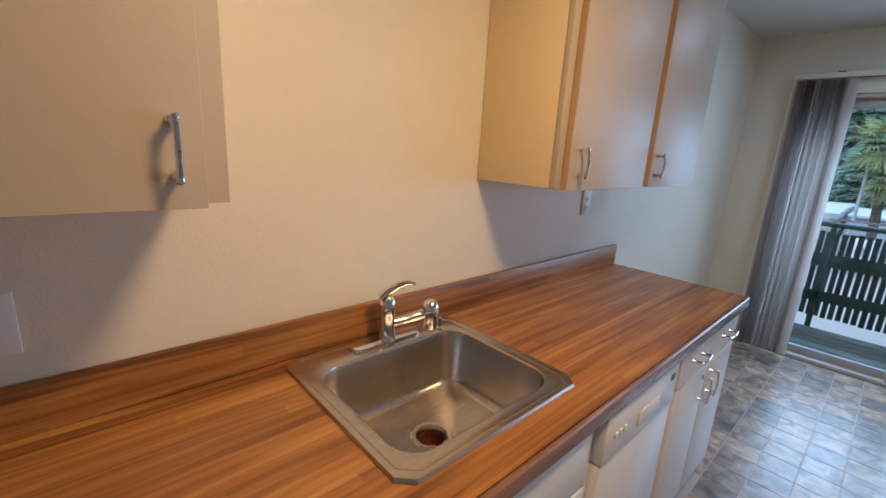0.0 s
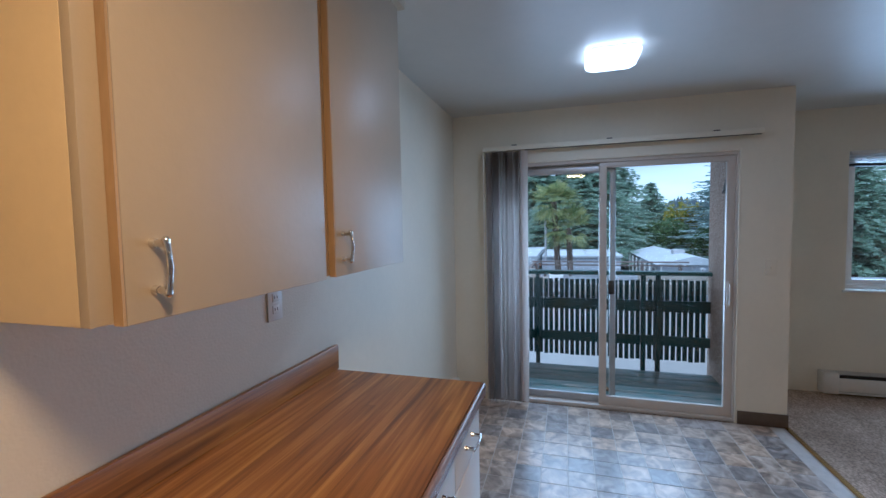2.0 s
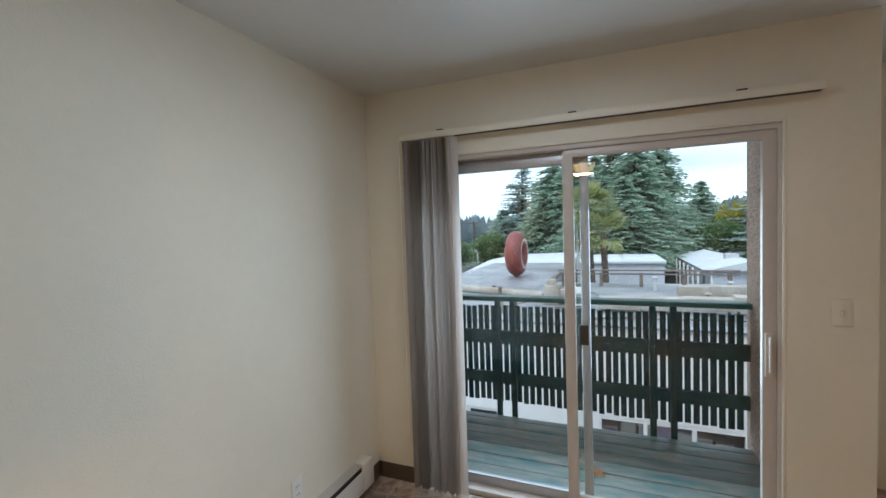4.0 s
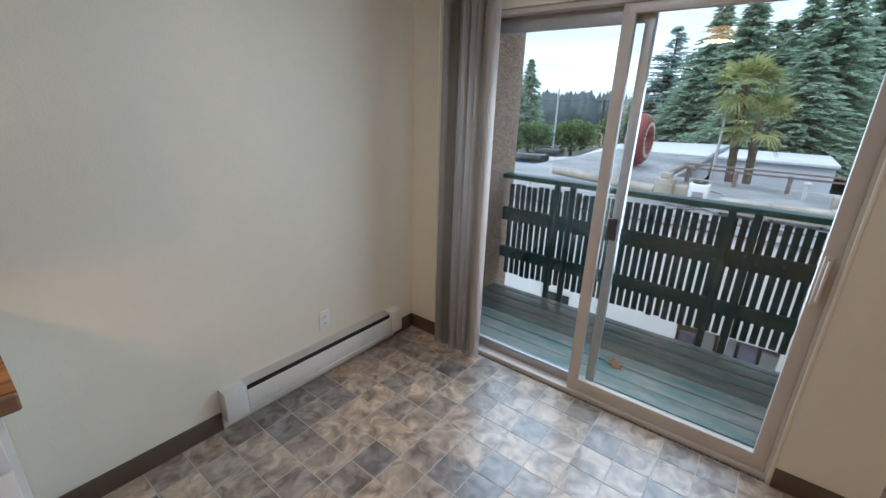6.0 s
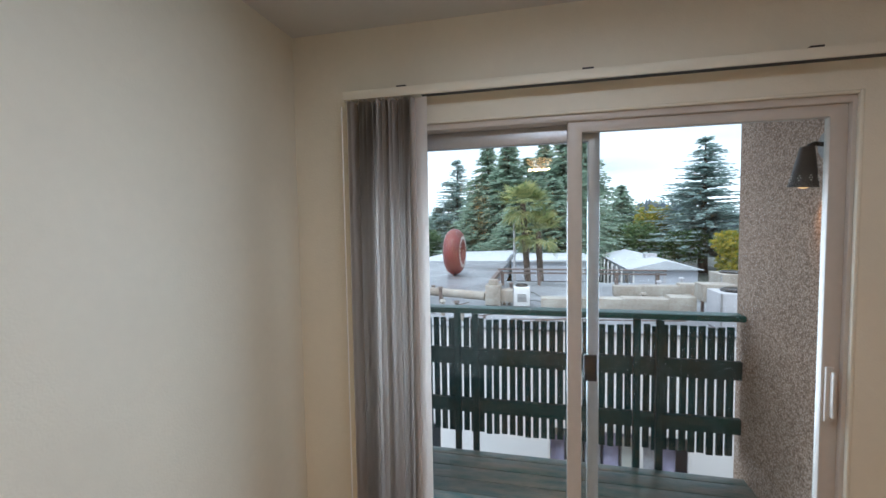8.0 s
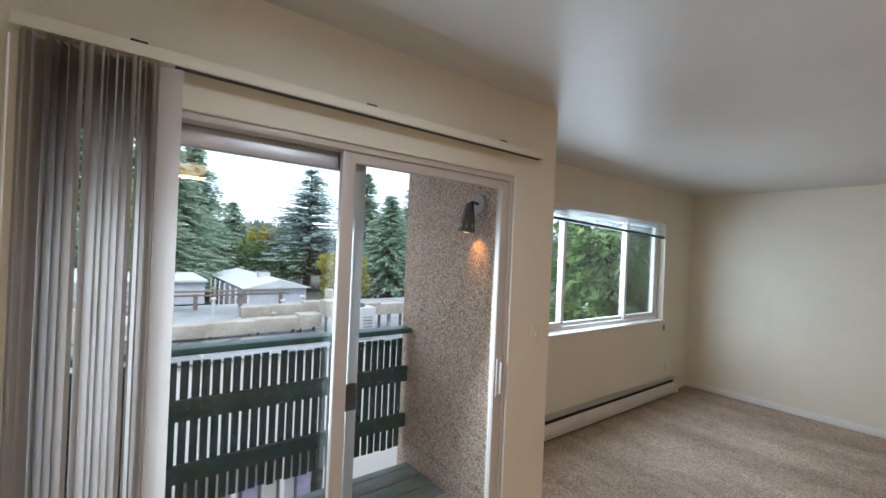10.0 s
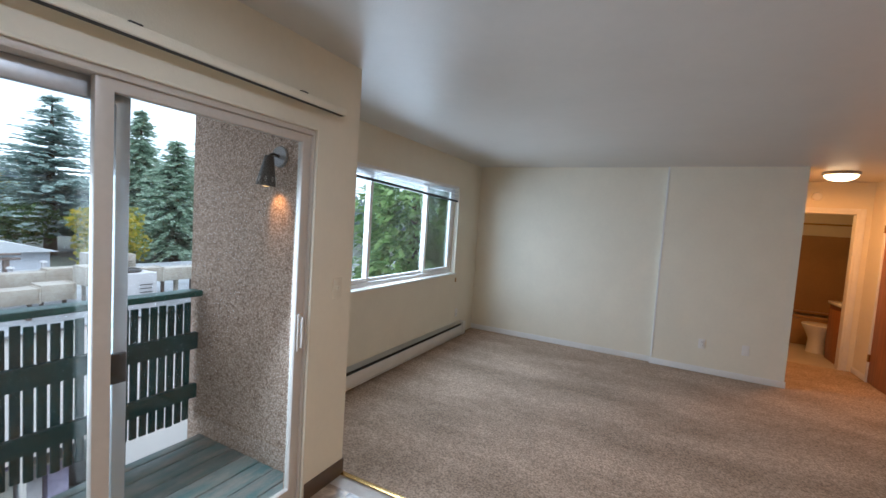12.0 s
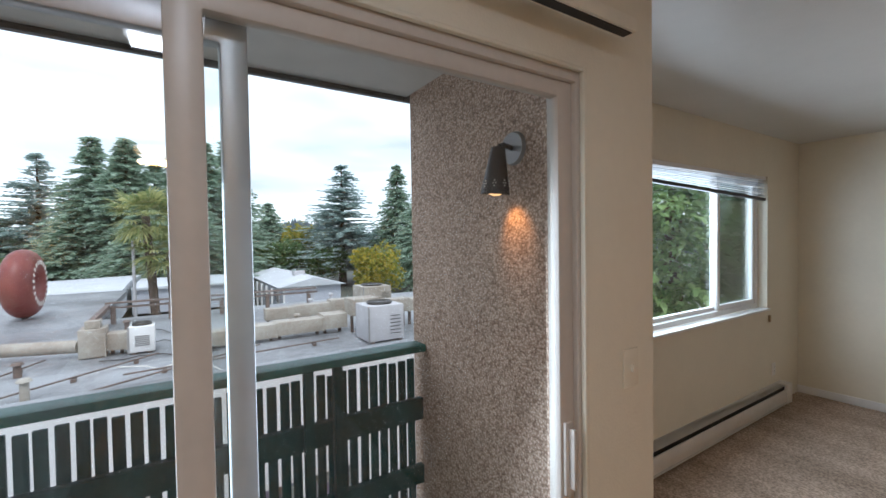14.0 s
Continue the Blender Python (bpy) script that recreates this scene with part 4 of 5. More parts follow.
last.parent, last.matrix_parent_inverse = blind, Matrix.Translation(-blind.location)
last.location, last.rotation_euler = (4.166, 0.492, 0), (0, 0, radians(62))
b = bmesh.new()
tube(b, [(4.12, 0.80, 2.06), (4.12, 0.80, 0.35)], 0.003, 8)
part("wand", b, TRIM, blind)

# ---- baseboard heaters ----


def heater(length, at, rot, label):
    """An electric baseboard heater; runs along local x, back at y = 0, front towards -y."""
    t = thing("baseboard_heater", at, label, "heater")
    t.rotation_euler = (0, 0, radians(rot))

    def put(nm, bm, mat, lb=""):
        o = new(nm, mesh_of(nm, bm, mat))
        o.parent = t
        if lb:
            o["label"] = lb
    L = length
    put("back_plate", boxes((0.0, L, -0.008, 0, 0.03, 0.20)), HEATER)
    put("front_cover", boxes((0.11, L - 0.1, -0.066, -0.058, 0.050, 0.162), bevel=0.003), HEATER)
    put("bottom_lip", boxes((0.11, L - 0.1, -0.066, -0.0085, 0.03, 0.045), bevel=0.003), HEATER)
    b = bmesh.new()
    v = [b.verts.new(p) for p in ((0.11, -0.009, 0.2), (L - 0.1, -0.009, 0.2), (L - 0.1, -0.058, 0.190), (0.11, -0.058, 0.190))]
    b.faces.new(v)
    bmesh.ops.solidify(b, geom=b.faces[:], thickness=0.003)
    put("top_cover", b, HEATER)
    put("fin_bank", boxes((0.11, L - 0.1, -0.050, -0.010, 0.06, 0.178)), DARK, "dark heating fins")
    put("end_cap", boxes((0, 0.109, -0.070, 0, 0.025, 0.203), bevel=0.006), HEATER)
    put("end_cap", boxes((L - 0.099, L, -0.070, 0, 0.025, 0.203), bevel=0.006), HEATER)
    return t


heater(1.19, (2.86, KW - 0.0005, 0.048), 0, "white electric baseboard heater on the dining wall").scale = (1, 1.0, 0.9)
heater(2.85, (WX - 0.0005, -1.92, 0.0), -90, "long white electric baseboard heater under the window").scale = (1, 1.35, 1)

# ---- window blind, raised ----
mb = thing("mini_blind", (WX + 0.03, -3.29, WZ1), "raised aluminium mini blind at the window head", "blind")
part("headrail", boxes((WX + 0.005, WX + 0.04, W1 + 0.02, W0 - 0.02, WZ1 - 0.03, WZ1), bevel=0.002), TRIM, mb)


def hung_slat(drop, sag, half, bevel=0.0):
    """A slat that hangs lower towards its far end."""
    bm = boxes((WX + 0.008, WX + 0.036, W1 + 0.012, W0 - 0.012, WZ1 - drop - half, WZ1 - drop + half), bevel=bevel)
    for v in bm.verts:
        v.co.z -= sag * (W0 - v.co.y) / (W0 - W1)
    return bm


for i in range(8):
    part("slat", hung_slat(0.037 + i * 0.008, 0.085 * (i + 1) / 9, 0.0008), ALUMINIUM if i % 3 else PLATE, mb)
part("bottom_rail", hung_slat(0.112, 0.085, 0.012, 0.002), BLACK, mb, "dark bottom rail hanging askew")

cl2 = thing("cord_cleat", (WX, -4.52, 0.80), "small tan cord cleat below the window", "cleat")
part("hook", boxes((WX - 0.018, WX - 0.0005, -4.53, -4.51, 0.77, 0.83), bevel=0.004), CABINET_EDGE, cl2)

# ---- wall lamp on the stucco ----
wlamp = thing("wall_lamp", (4.71, -1.23, 1.90), "grey cone wall lamp with a warm bulb on stucco", "wall lamp")
b = bmesh.new()
cone(b, (4.71, -1.229, 1.90), (4.71, -1.214, 1.90), 0.066, 0.060, 28)
part("wall_plate", b, LAMP_GREY, wlamp, "pale grey round plate")
b = bmesh.new()
tube(b, [(4.71, -1.215, 1.90), (4.70, -1.165, 1.905), (4.695, -1.14, 1.895)], 0.010, 12)
part("arm", b, DARK_BRONZE, wlamp)
AX = Vector((0.10, 0.02, -1.0)).normalized()
P0 = Vector((4.695, -1.135, 1.892))
b = bmesh.new()
cone(b, P0, P0 + AX * 0.175, 0.026, 0.056, 28, caps=False)
bmesh.ops.create_circle(b, cap_ends=True, segments=28, radius=0.026, matrix=Matrix.Translation(P0))
bmesh.ops.solidify(b, geom=b.faces[:], thickness=0.002)
sh = part("shade", b, SHADE, wlamp, "dark cone shade with punched holes")
# light through the punched holes, painted as cream beads
for k in range(8):
    a = 2 * math.pi * k / 8
    for dz, da, rr in ((0.128, 0.0, 0.0035), (0.148, 0.0, 0.0035), (0.138, 0.10, 0.003), (0.138, -0.10, 0.003)):
        c = P0 + AX * dz + Vector((math.cos(a + da), math.sin(a + da), 0)) * (0.026 + 0.030 * dz / 0.175 + 0.0015)
        hb = bmesh.new()
        bmesh.ops.create_uvsphere(hb, u_segments=6, v_segments=4, radius=rr, matrix=Matrix.Translation(c))
        part("hole_glow", hb, LETTER, sh)
b = bmesh.new()
bmesh.ops.create_uvsphere(b, u_segments=16, v_segments=10, radius=0.044, matrix=Matrix.Translation(P0 + AX * 0.138))
part("bulb", b, BULB, wlamp, "warm glowing bulb")
lamp("wall_lamp_light", "SPOT", 3.0, (1.0, 0.42, 0.1), look(P0 + AX * 0.186, (4.700, -1.235, 1.585)), radius=0.02, cone=radians(75))

# a dry leaf on the deck
b = bmesh.new()
lv = [b.verts.new((4.78 + r * math.cos(a), -0.22 + r * math.sin(a), DZ + 0.006 + 0.01 * math.sin(3 * a))) for a, r in [(2 * math.pi * i / 14, 0.075 if i % 2 else 0.035) for i in range(14)]]
b.faces.new(lv)
bmesh.ops.solidify(b, geom=b.faces[:], thickness=0.001)
solid("fallen_leaf", b, LEAF_DRY, "dry brown fallen leaf lying on the deck", "leaf", kind="")

# ---- hall and bathroom ----
hd = thing("door_hall", (HX, -5.71, 0), "orange-brown wooden hall door in its frame, closed", "door", kind="structure")
lf = part("leaf", boxes((HX - 0.045, HX - 0.005, -6.10, -5.32, 0.012, 2.01), bevel=0.003), WOOD_DOOR, hd)
part("frame", boxes((HX - 0.1, HX + 0.012, -6.13, -6.101, 0, 2.03), (HX - 0.1, HX + 0.012, -5.319, -5.29, 0, 2.03), (HX - 0.1, HX + 0.012, -6.101, -5.319, 2.011, 2.04), bevel=0.003), TRIM, hd)
for z in (0.25, 1.78):
    part("hinge", boxes((HX - 0.004, HX + 0.016, -6.115, -6.085, z, z + 0.09), bevel=0.003), BRASS, hd, "brass hinge")
bd = thing("door_bathroom", (0.76, HY, 0), "white trimmed open bathroom doorway", "doorway", kind="structure")
part("frame", boxes((1.075, 1.10, HY - 0.1, HY + 0.012, 0, 2.03), (0.42, 0.445, HY - 0.1, HY + 0.012, 0, 2.03), (0.445, 1.075, HY - 0.1, HY + 0.012, 2.005, 2.03), (0.36, 0.42, HY, HY + 0.014, 0, 2.08), (0.42, 1.16, HY, HY + 0.014, 2.03, 2.08), bevel=0.003), TRIM, bd)
tub = thing("bathtub", (0.6, -8.25, 0), "tan bathtub with a matching wall surround", "bathtub")
part("apron", boxes((-0.39, 1.39, -7.95, -7.90, 0.003, 0.42), bevel=0.01), SURROUND, tub)
part("tub_rim", boxes((-0.39, 1.39, -8.03, -7.89, 0.42, 0.46), (-0.39, 1.39, -8.64, -8.56, 0.42, 0.46), bevel=0.012), SURROUND, tub)
part("tub_floor", boxes((-0.39, 1.39, -8.64, -7.95, 0.003, 0.10)), SURROUND, tub)
part("surround", boxes((-0.39, 1.39, -8.648, -8.63, 0.46, 1.75), (-0.395, -0.38, -8.63, -7.9, 0.46, 1.75), (1.38, 1.395, -8.63, -7.9, 0.46, 1.75)), SURROUND, tub)
rod = thing("shower_rod", (0.5, -7.95, 1.92), "brass shower curtain rod across the tub", "curtain rod")
b = bmesh.new()
tube(b, [(-0.398, -7.95, 1.92), (1.398, -7.95, 1.92)], 0.013, 12)
part("rod", b, BRASS, rod)
sh = thing("wall_shower", (-0.395, -8.2, 1.95), "chrome shower head on a bent arm", "shower head")
b = bmesh.new()
tube(b, [(-0.397, -8.2, 1.98), (-0.30, -8.2, 2.02), (-0.24, -8.2, 1.98)], 0.010, 10)
part("arm", b, CHROME, sh)
b = bmesh.new()
cone(b, (-0.24, -8.2, 1.985), (-0.20, -8.2, 1.93), 0.014, 0.035, 16)
part("head", b, CHROME, sh)
wc = thing("toilet", (0.37, -7.45, 0), "white porcelain toilet with the lid down", "toilet")
b = bmesh.new()
lathe(b, [(0.001, 0.003), (0.115, 0.003), (0.11, 0.05), (0.10, 0.2), (0.15, 0.32), (0.185, 0.38), (0.185, 0.395), (0.001, 0.396)], (0.43, -7.45, 0), 24)
part("bowl", b, PORCELAIN, wc)
b = bmesh.new()
lathe(b, [(0.001, 0.397), (0.19, 0.397), (0.195, 0.41), (0.185, 0.425), (0.001, 0.43)], (0.43, -7.45, 0), 24)
part("lid", b, PORCELAIN, wc)
part("tank", boxes((0.01, 0.21, -7.68, -7.22, 0.38, 0.74), bevel=0.02), PORCELAIN, wc)
van = thing("vanity", (0.19, -6.95, 0), "dark wooden bathroom vanity with a pale top", "vanity")
part("body", boxes((-0.05, 0.39, -7.20, -6.66, 0.003, 0.78), bevel=0.004), WOOD_DOOR, van)
part("door", boxes((0.391, 0.407, -7.17, -6.69, 0.1, 0.72), bevel=0.003), WOOD_DOOR, van)
part("vanity_top", boxes((-0.06, 0.42, -7.21, -6.65, 0.781, 0.82), bevel=0.006), PORCELAIN, van)
b = bmesh.new()
lathe(b, [(0.0, 0.0), (0.055, 0.0), (0.055, -0.025), (0.045, -0.035), (0.0, -0.036)], (0, 0, 0), 24)
b2 = solid("smoke_detector", b, PLATE, "round white smoke detector above the doorway", "smoke detector", kind="")
b2.matrix_world = pose(0.86, HY, 2.22, 90, 0, 0)
# bathroom fill lamp and an unseen fixture to go with it, both added
lamp("bath_fill", "POINT", 7, (1.0, 0.5, 0.15), Matrix.Translation((0.9, -7.3, 2.2)), radius=0.08)
bl = thing("ceiling_light", (0.9, -7.3, CEIL), "small round unseen ceiling fixture added for the bathroom fill lamp", "ceiling light")
b = bmesh.new()
lathe(b, [(0.0, 0.0), (0.09, 0.0), (0.09, -0.02), (0.001, -0.021)], (0.9, -7.3, CEIL), 24)
part("rose", b, TRIM, bl)

# ---- outdoors ----
GZ = -3.2
solid("ground", boxes((-400, 700, -600, 600, GZ - 0.5, GZ)), GROUND, "dim ground round the buildings reaching the horizon", "ground")
solid("road", boxes((WO + 0.3, 8.9, -60, 60, GZ, GZ + 0.004)), ASPHALT, "asphalt parking strip between the buildings", "road")
solid("road_far", boxes((26, 38, 8, 120, GZ, GZ + 0.004)), ASPHALT, "street beyond the flat roofs", "road")
solid("house_wall_below", boxes((SO, SO + 0.02, -1.23, 1.10, GZ, DZ - 0.31)), STUCCO, "stucco wall under the balcony", "wall", smooth=False)

RZ = -0.45
nb = thing("flat_roof_building", (15, 0, GZ), "low white building with a grey flat roof beside the parking strip", "building")
part("roof", boxes((9.05, 17.6, -16, 1.7, RZ - 0.2, RZ), (9.05, 16.5, 1.7, 12, RZ - 0.2, RZ), (16.5, 26, 1.7, 6.2, RZ - 0.2, RZ)), ROOF, nb, "grey weathered membrane roof")
PT = -0.04         # top of the parapet
part("wall", boxes((8.95, 9.05, -0.1, 1.55, GZ, PT), (8.95, 9.05, 2.15, 12, GZ, PT), (8.95, 9.05, 1.55, 2.15, -1.6, PT), (8.95, 9.05, 1.55, 2.15, GZ, -2.3), (8.95, 9.05, -16, -0.1, -1.47, PT), (17.5, 17.6, -16, 1.7, GZ, RZ - 0.2), (9.05, 9.2, -16, -15.9, GZ, RZ)), FACADE_WHITE, nb, "white painted facade")
part("coping", boxes((8.91, 9.24, -16, 12, PT + 0.001, PT + 0.035), bevel=0.008), ROOF, nb, "grey metal parapet coping")
part("shop_wall", boxes((10.4, 10.5, -16, -0.1, GZ, RZ - 0.2), (9.05, 10.4, -0.1, 0.0, GZ, RZ - 0.2)), SHOP_WALL, nb, "lavender grey back of the shop window")
win2 = part("window", frame_ring(8.97, 9.03, 1.55, 2.15, -2.3, -1.6, 0.05, 0.05, 0.05, 0.05), TRIM, nb)
part("pane", boxes((8.995, 9.0, 1.59, 2.11, -2.26, -1.64)), DARK_WINDOW, win2)
for k in range(3):
    y = -0.1 - 0.66 * (k + 1)
    sw = part("shop_window", frame_ring(8.96, 9.02, y, y + 0.66, -2.9, -1.47, 0.03, 0.03, 0.06, 0.06), TRIM, nb)
    g = part("pane", boxes((8.985, 8.991, y + 0.025, y + 0.635, -2.85, -1.525)), GLASS, sw, smooth=False)
    g.visible_shadow = False
part("sill_wall", boxes((8.95, 9.05, -16, -0.1, GZ, -2.9), (8.95, 9.05, -16, -2.08, -2.9, -1.47)), FACADE_WHITE, nb)
rs = random.Random(33)
for k in range(7):
    y, z = -0.25 - 0.27 * k, -2.6 + rs.uniform(0.2, 0.9)
    h = rs.uniform(0.12, 0.24)
    sg = thing("display_box", (9.35, y, -2.9), ("pale purple", "white", "grey")[k % 3] + " boxed goods stacked behind the shop window", "box", group="shop goods")
    part("carton", boxes((9.3, 9.55, y - 0.11, y + 0.11, -2.9, z + h), bevel=0.01), (SHOP_PURPLE, PLATE, SHOP_WALL)[k % 3], sg)
    part("lid", boxes((9.29, 9.56, y - 0.12, y + 0.12, z + h + 0.001, z + h + 0.03), bevel=0.005), (PLATE, SHOP_PURPLE, PLATE)[k % 3], sg)
tagged(solid("floor_shop", boxes((9.05, 10.4, -16, -0.1, GZ, -2.9)), SHOP_WALL, "grey raised floor of the shop window", "floor"), kind="structure")
b = bmesh.new()
v = [b.verts.new(p) for p in ((22.5, 1.9, -0.58), (22.5, 7.2, -0.8), (30, 7.6, -0.58), (30, 1.9, -0.36), (38, 7.6, -0.72), (38, 1.9, -0.55), (22.5, 1.9, -1.6), (22.5, 7.2, -1.6), (38, 7.6, -1.6), (38, 1.9, -1.6))]
for f in ((0, 1, 2, 3), (3, 2, 4, 5), (0, 6, 7, 1), (1, 7, 8, 4, 2), (5, 4, 8, 9), (0, 3, 5, 9, 6), (6, 9, 8, 7)):
    b.faces.new([v[i] for i in f])
part("raised_roof", b, ROOF_WHITE, nb, "white coated higher roof", smooth=False)

lb = thing("long_shed", (29, -1, GZ), "long pale shed with a white fascia behind the roofs", "building")
part("wall", boxes((28, 28.2, -2.95, 1.7, -1.80, -0.67), (28.2, 34, -2.95, -2.75, -1.80, -0.67)), SIDING, lb)
part("roof", boxes((27.85, 34, -3.05, 1.7, -0.67, -0.53), bevel=0.02), ROOF_WHITE, lb)
part("plinth", boxes((28.3, 34, -2.75, 1.7, GZ, -1.80)), DARK, lb)
for y in (-2.4, -0.6, 1.0):
    part("wall_seam", boxes((27.985, 28.0, y, y + 0.05, -1.80, -0.67)), HVAC_GREY, lb)

gb = thing("apartment_block", (36, -7.3, GZ), "pale grey two-storey building with a white low gable roof", "building")
part("wall", boxes((30, 42, -9.1, -5.5, GZ, -1.25)), SIDING, gb)
b = bmesh.new()
rx0, rx1, ry0, ry1 = 29.7, 42.3, -9.4, -5.2
v = [b.verts.new(p) for p in ((rx0, ry0, -1.25), (rx1, ry0, -1.25), (rx1, ry1, -1.25), (rx0, ry1, -1.25), (rx0, (ry0 + ry1) / 2, -0.72), (rx1, (ry0 + ry1) / 2, -0.72))]
for f in ((0, 1, 5, 4), (2, 3, 4, 5), (0, 4, 3), (1, 2, 5), (0, 3, 2, 1)):
    b.faces.new([v[i] for i in f])
part("roof", b, ROOF_WHITE, gb, smooth=False)
for i in range(6):
    w = part("window", boxes((31 + i * 1.8, 32 + i * 1.8, -5.49, -5.45, -2.35, -1.6)), TRIM, gb)
    part("pane", boxes((31.08 + i * 1.8, 31.92 + i * 1.8, -5.448, -5.44, -2.28, -1.68)), DARK_WINDOW, w)
    part("post", boxes((30.4 + i * 1.8, 30.5 + i * 1.8, -5.0, -4.9, GZ, -1.28)), TRIM, gb)
part("corner_board", boxes((29.96, 30.0, -5.6, -5.5, GZ, -1.26)), TRIM, gb)
part("corner_board", boxes((29.96, 30.0, -7.35, -7.25, GZ, -1.26)), HVAC_GREY, gb)
part("roof_vent", boxes((33.0, 33.8, -7.6, -6.9, -0.85, -0.52)), HVAC_GREY, gb)

fh = thing("house", (46, -23, GZ), "distant brown house with a dark pitched roof among trees", "house")
part("wall", boxes((43, 50, -26, -19, GZ, 0.2)), SIDING, fh)
b = bmesh.new()
v = [b.verts.new(p) for p in ((42.6, -26.5, 0.2), (50.4, -26.5, 0.2), (50.4, -18.5, 0.2), (42.6, -18.5, 0.2), (46.5, -26.5, 1.9), (46.5, -18.5, 1.9))]
for f in ((0, 4, 5, 3), (1, 2, 5, 4), (0, 1, 4), (2, 3, 5), (0, 3, 2, 1)):
    b.faces.new([v[i] for i in f])
part("roof", b, PIPE, fh, smooth=False)
for y in (-25, -22.8, -20.6):
    w = part("window", boxes((42.94, 43.0, y - 0.5, y + 0.5, -1.3, -0.2)), TRIM, fh)
    part("pane", boxes((42.92, 42.938, y - 0.4, y + 0.4, -1.2, -0.3)), DARK_WINDOW, w)


def duct_run(name, rows, label, mat):
    t = thing(name, (rows[0][0], rows[0][2], RZ), label, "duct")
    for r in rows:
        part("section", boxes(r, bevel=0.006), mat, t)
        x0, x1, y0, y1, z0, z1 = r
        if z0 > RZ + 0.05:
            part("support", boxes(((x0 + x1) / 2 - 0.03, (x0 + x1) / 2 + 0.03, y0 + 0.05, y0 + 0.1, RZ, z0)), PIPE, t)
            part("support", boxes(((x0 + x1) / 2 - 0.03, (x0 + x1) / 2 + 0.03, y1 - 0.1, y1 - 0.05, RZ, z0)), PIPE, t)
        else:
            part("foot", boxes((x0 + 0.05, x0 + 0.1, y0, y1, RZ + 0.0005, RZ + 0.02)), PIPE, t)
        part("flange", boxes((x0 - 0.012, x1 + 0.012, y0 - 0.022, y0 + 0.010, z0 - 0.01, z1 + 0.010)), mat, t)
    return t


duct_run("rooftop_duct", [(12.3, 12.75, -3.2, -2.72, -0.34, -0.04), (12.32, 12.7, -2.7, -1.78, -0.36, -0.09), (12.32, 12.7, -1.76, -0.85, -0.38, -0.11), (12.32, 12.7, -0.83, 0.0, -0.39, -0.13)], "cream sheet-metal rooftop ductwork with stains", DUCT)
duct_run("rooftop_duct", [(11.95, 12.45, -3.85, -3.22, -0.06, 0.29), (12.0, 12.35, -4.6, -3.87, -0.1, 0.2), (12.0, 12.35, -5.4, -4.62, -0.1, 0.17)], "cream sheet-metal duct elbow on the roof", DUCT)
duct_run("rooftop_duct", [(12.9, 13.3, 1.0, 1.36, RZ + 0.02, 0.06), (13.0, 13.22, 1.08, 1.28, 0.065, 0.19)], "cream exhaust box with a small cap", DUCT)
duct_run("rooftop_duct", [(12.95, 13.3, 0.70, 0.98, -0.36, -0.06)], "short cream duct between rooftop boxes", DUCT)
duct_run("rooftop_duct", [(14.3, 14.65, -4.4, -3.5, -0.36, -0.02), (14.3, 14.62, -3.48, -2.6, -0.37, -0.08), (14.3, 14.62, -2.58, -1.9, -0.37, -0.1)], "cream duct run with rust stains farther over the roof", DUCT)
b = bmesh.new()
cone(b, (13.1, 1.37, -0.24), (14.2, 4.4, -0.24), 0.115, 0.115, 20)
pd = solid("round_duct", b, DUCT, "round cream duct lying on roof supports", "duct", kind="")
b = boxes((13.5, 13.6, 2.6, 2.7, RZ, -0.34))
part("support", b, PIPE, pd)


def ac_unit(x, y, w, d, h, mat, label):
    t = thing("air_conditioner", (x, y, RZ), label, "air conditioner")
    part("casing", boxes((x - w / 2, x + w / 2, y - d / 2, y + d / 2, RZ + 0.03, RZ + h), bevel=0.02), mat, t)
    part("skid", boxes((x - w / 2, x + w / 2, y - d / 2 + 0.05, y - d / 2 + 0.12, RZ, RZ + 0.03), (x - w / 2, x + w / 2, y + d / 2 - 0.12, y + d / 2 - 0.05, RZ, RZ + 0.03)), PIPE, t)
    for i in range(6):
        z = RZ + 0.15 + i * (h - 0.3) / 6
        part("louvre", boxes((x - w / 2 - 0.008, x - w / 2 - 0.001, y - d / 2 + 0.08, y - d / 2 + 0.30, z, z + 0.012)), DARK, t)
    part("corner_post", boxes((x - w / 2 - 0.01, x - w / 2 + 0.02, y + d / 2 - 0.02, y + d / 2 + 0.01, RZ + 0.03, RZ + h)), LAMP_GREY, t)
    g = bmesh.new()
    lathe(g, [(0.001, 0.0), (w * 0.36, 0.0), (w * 0.38, 0.03), (w * 0.34, 0.05), (w * 0.3, 0.02), (0.001, 0.015)], (x, y, RZ + h), 20)
    part("fan_guard", g, DARK_BRONZE, t)
    return t


ac_unit(11.3, -3.55, 0.7, 0.75, 0.72, HVAC_GREY, "grey rooftop air conditioning unit")
ac_unit(13.0, 0.46, 0.42, 0.40, 0.50, APPLIANCE, "white rooftop condenser unit")
ac_unit(15.6, -5.2, 0.9, 0.9, 0.6, DUCT, "cream rooftop unit at the roof edge")
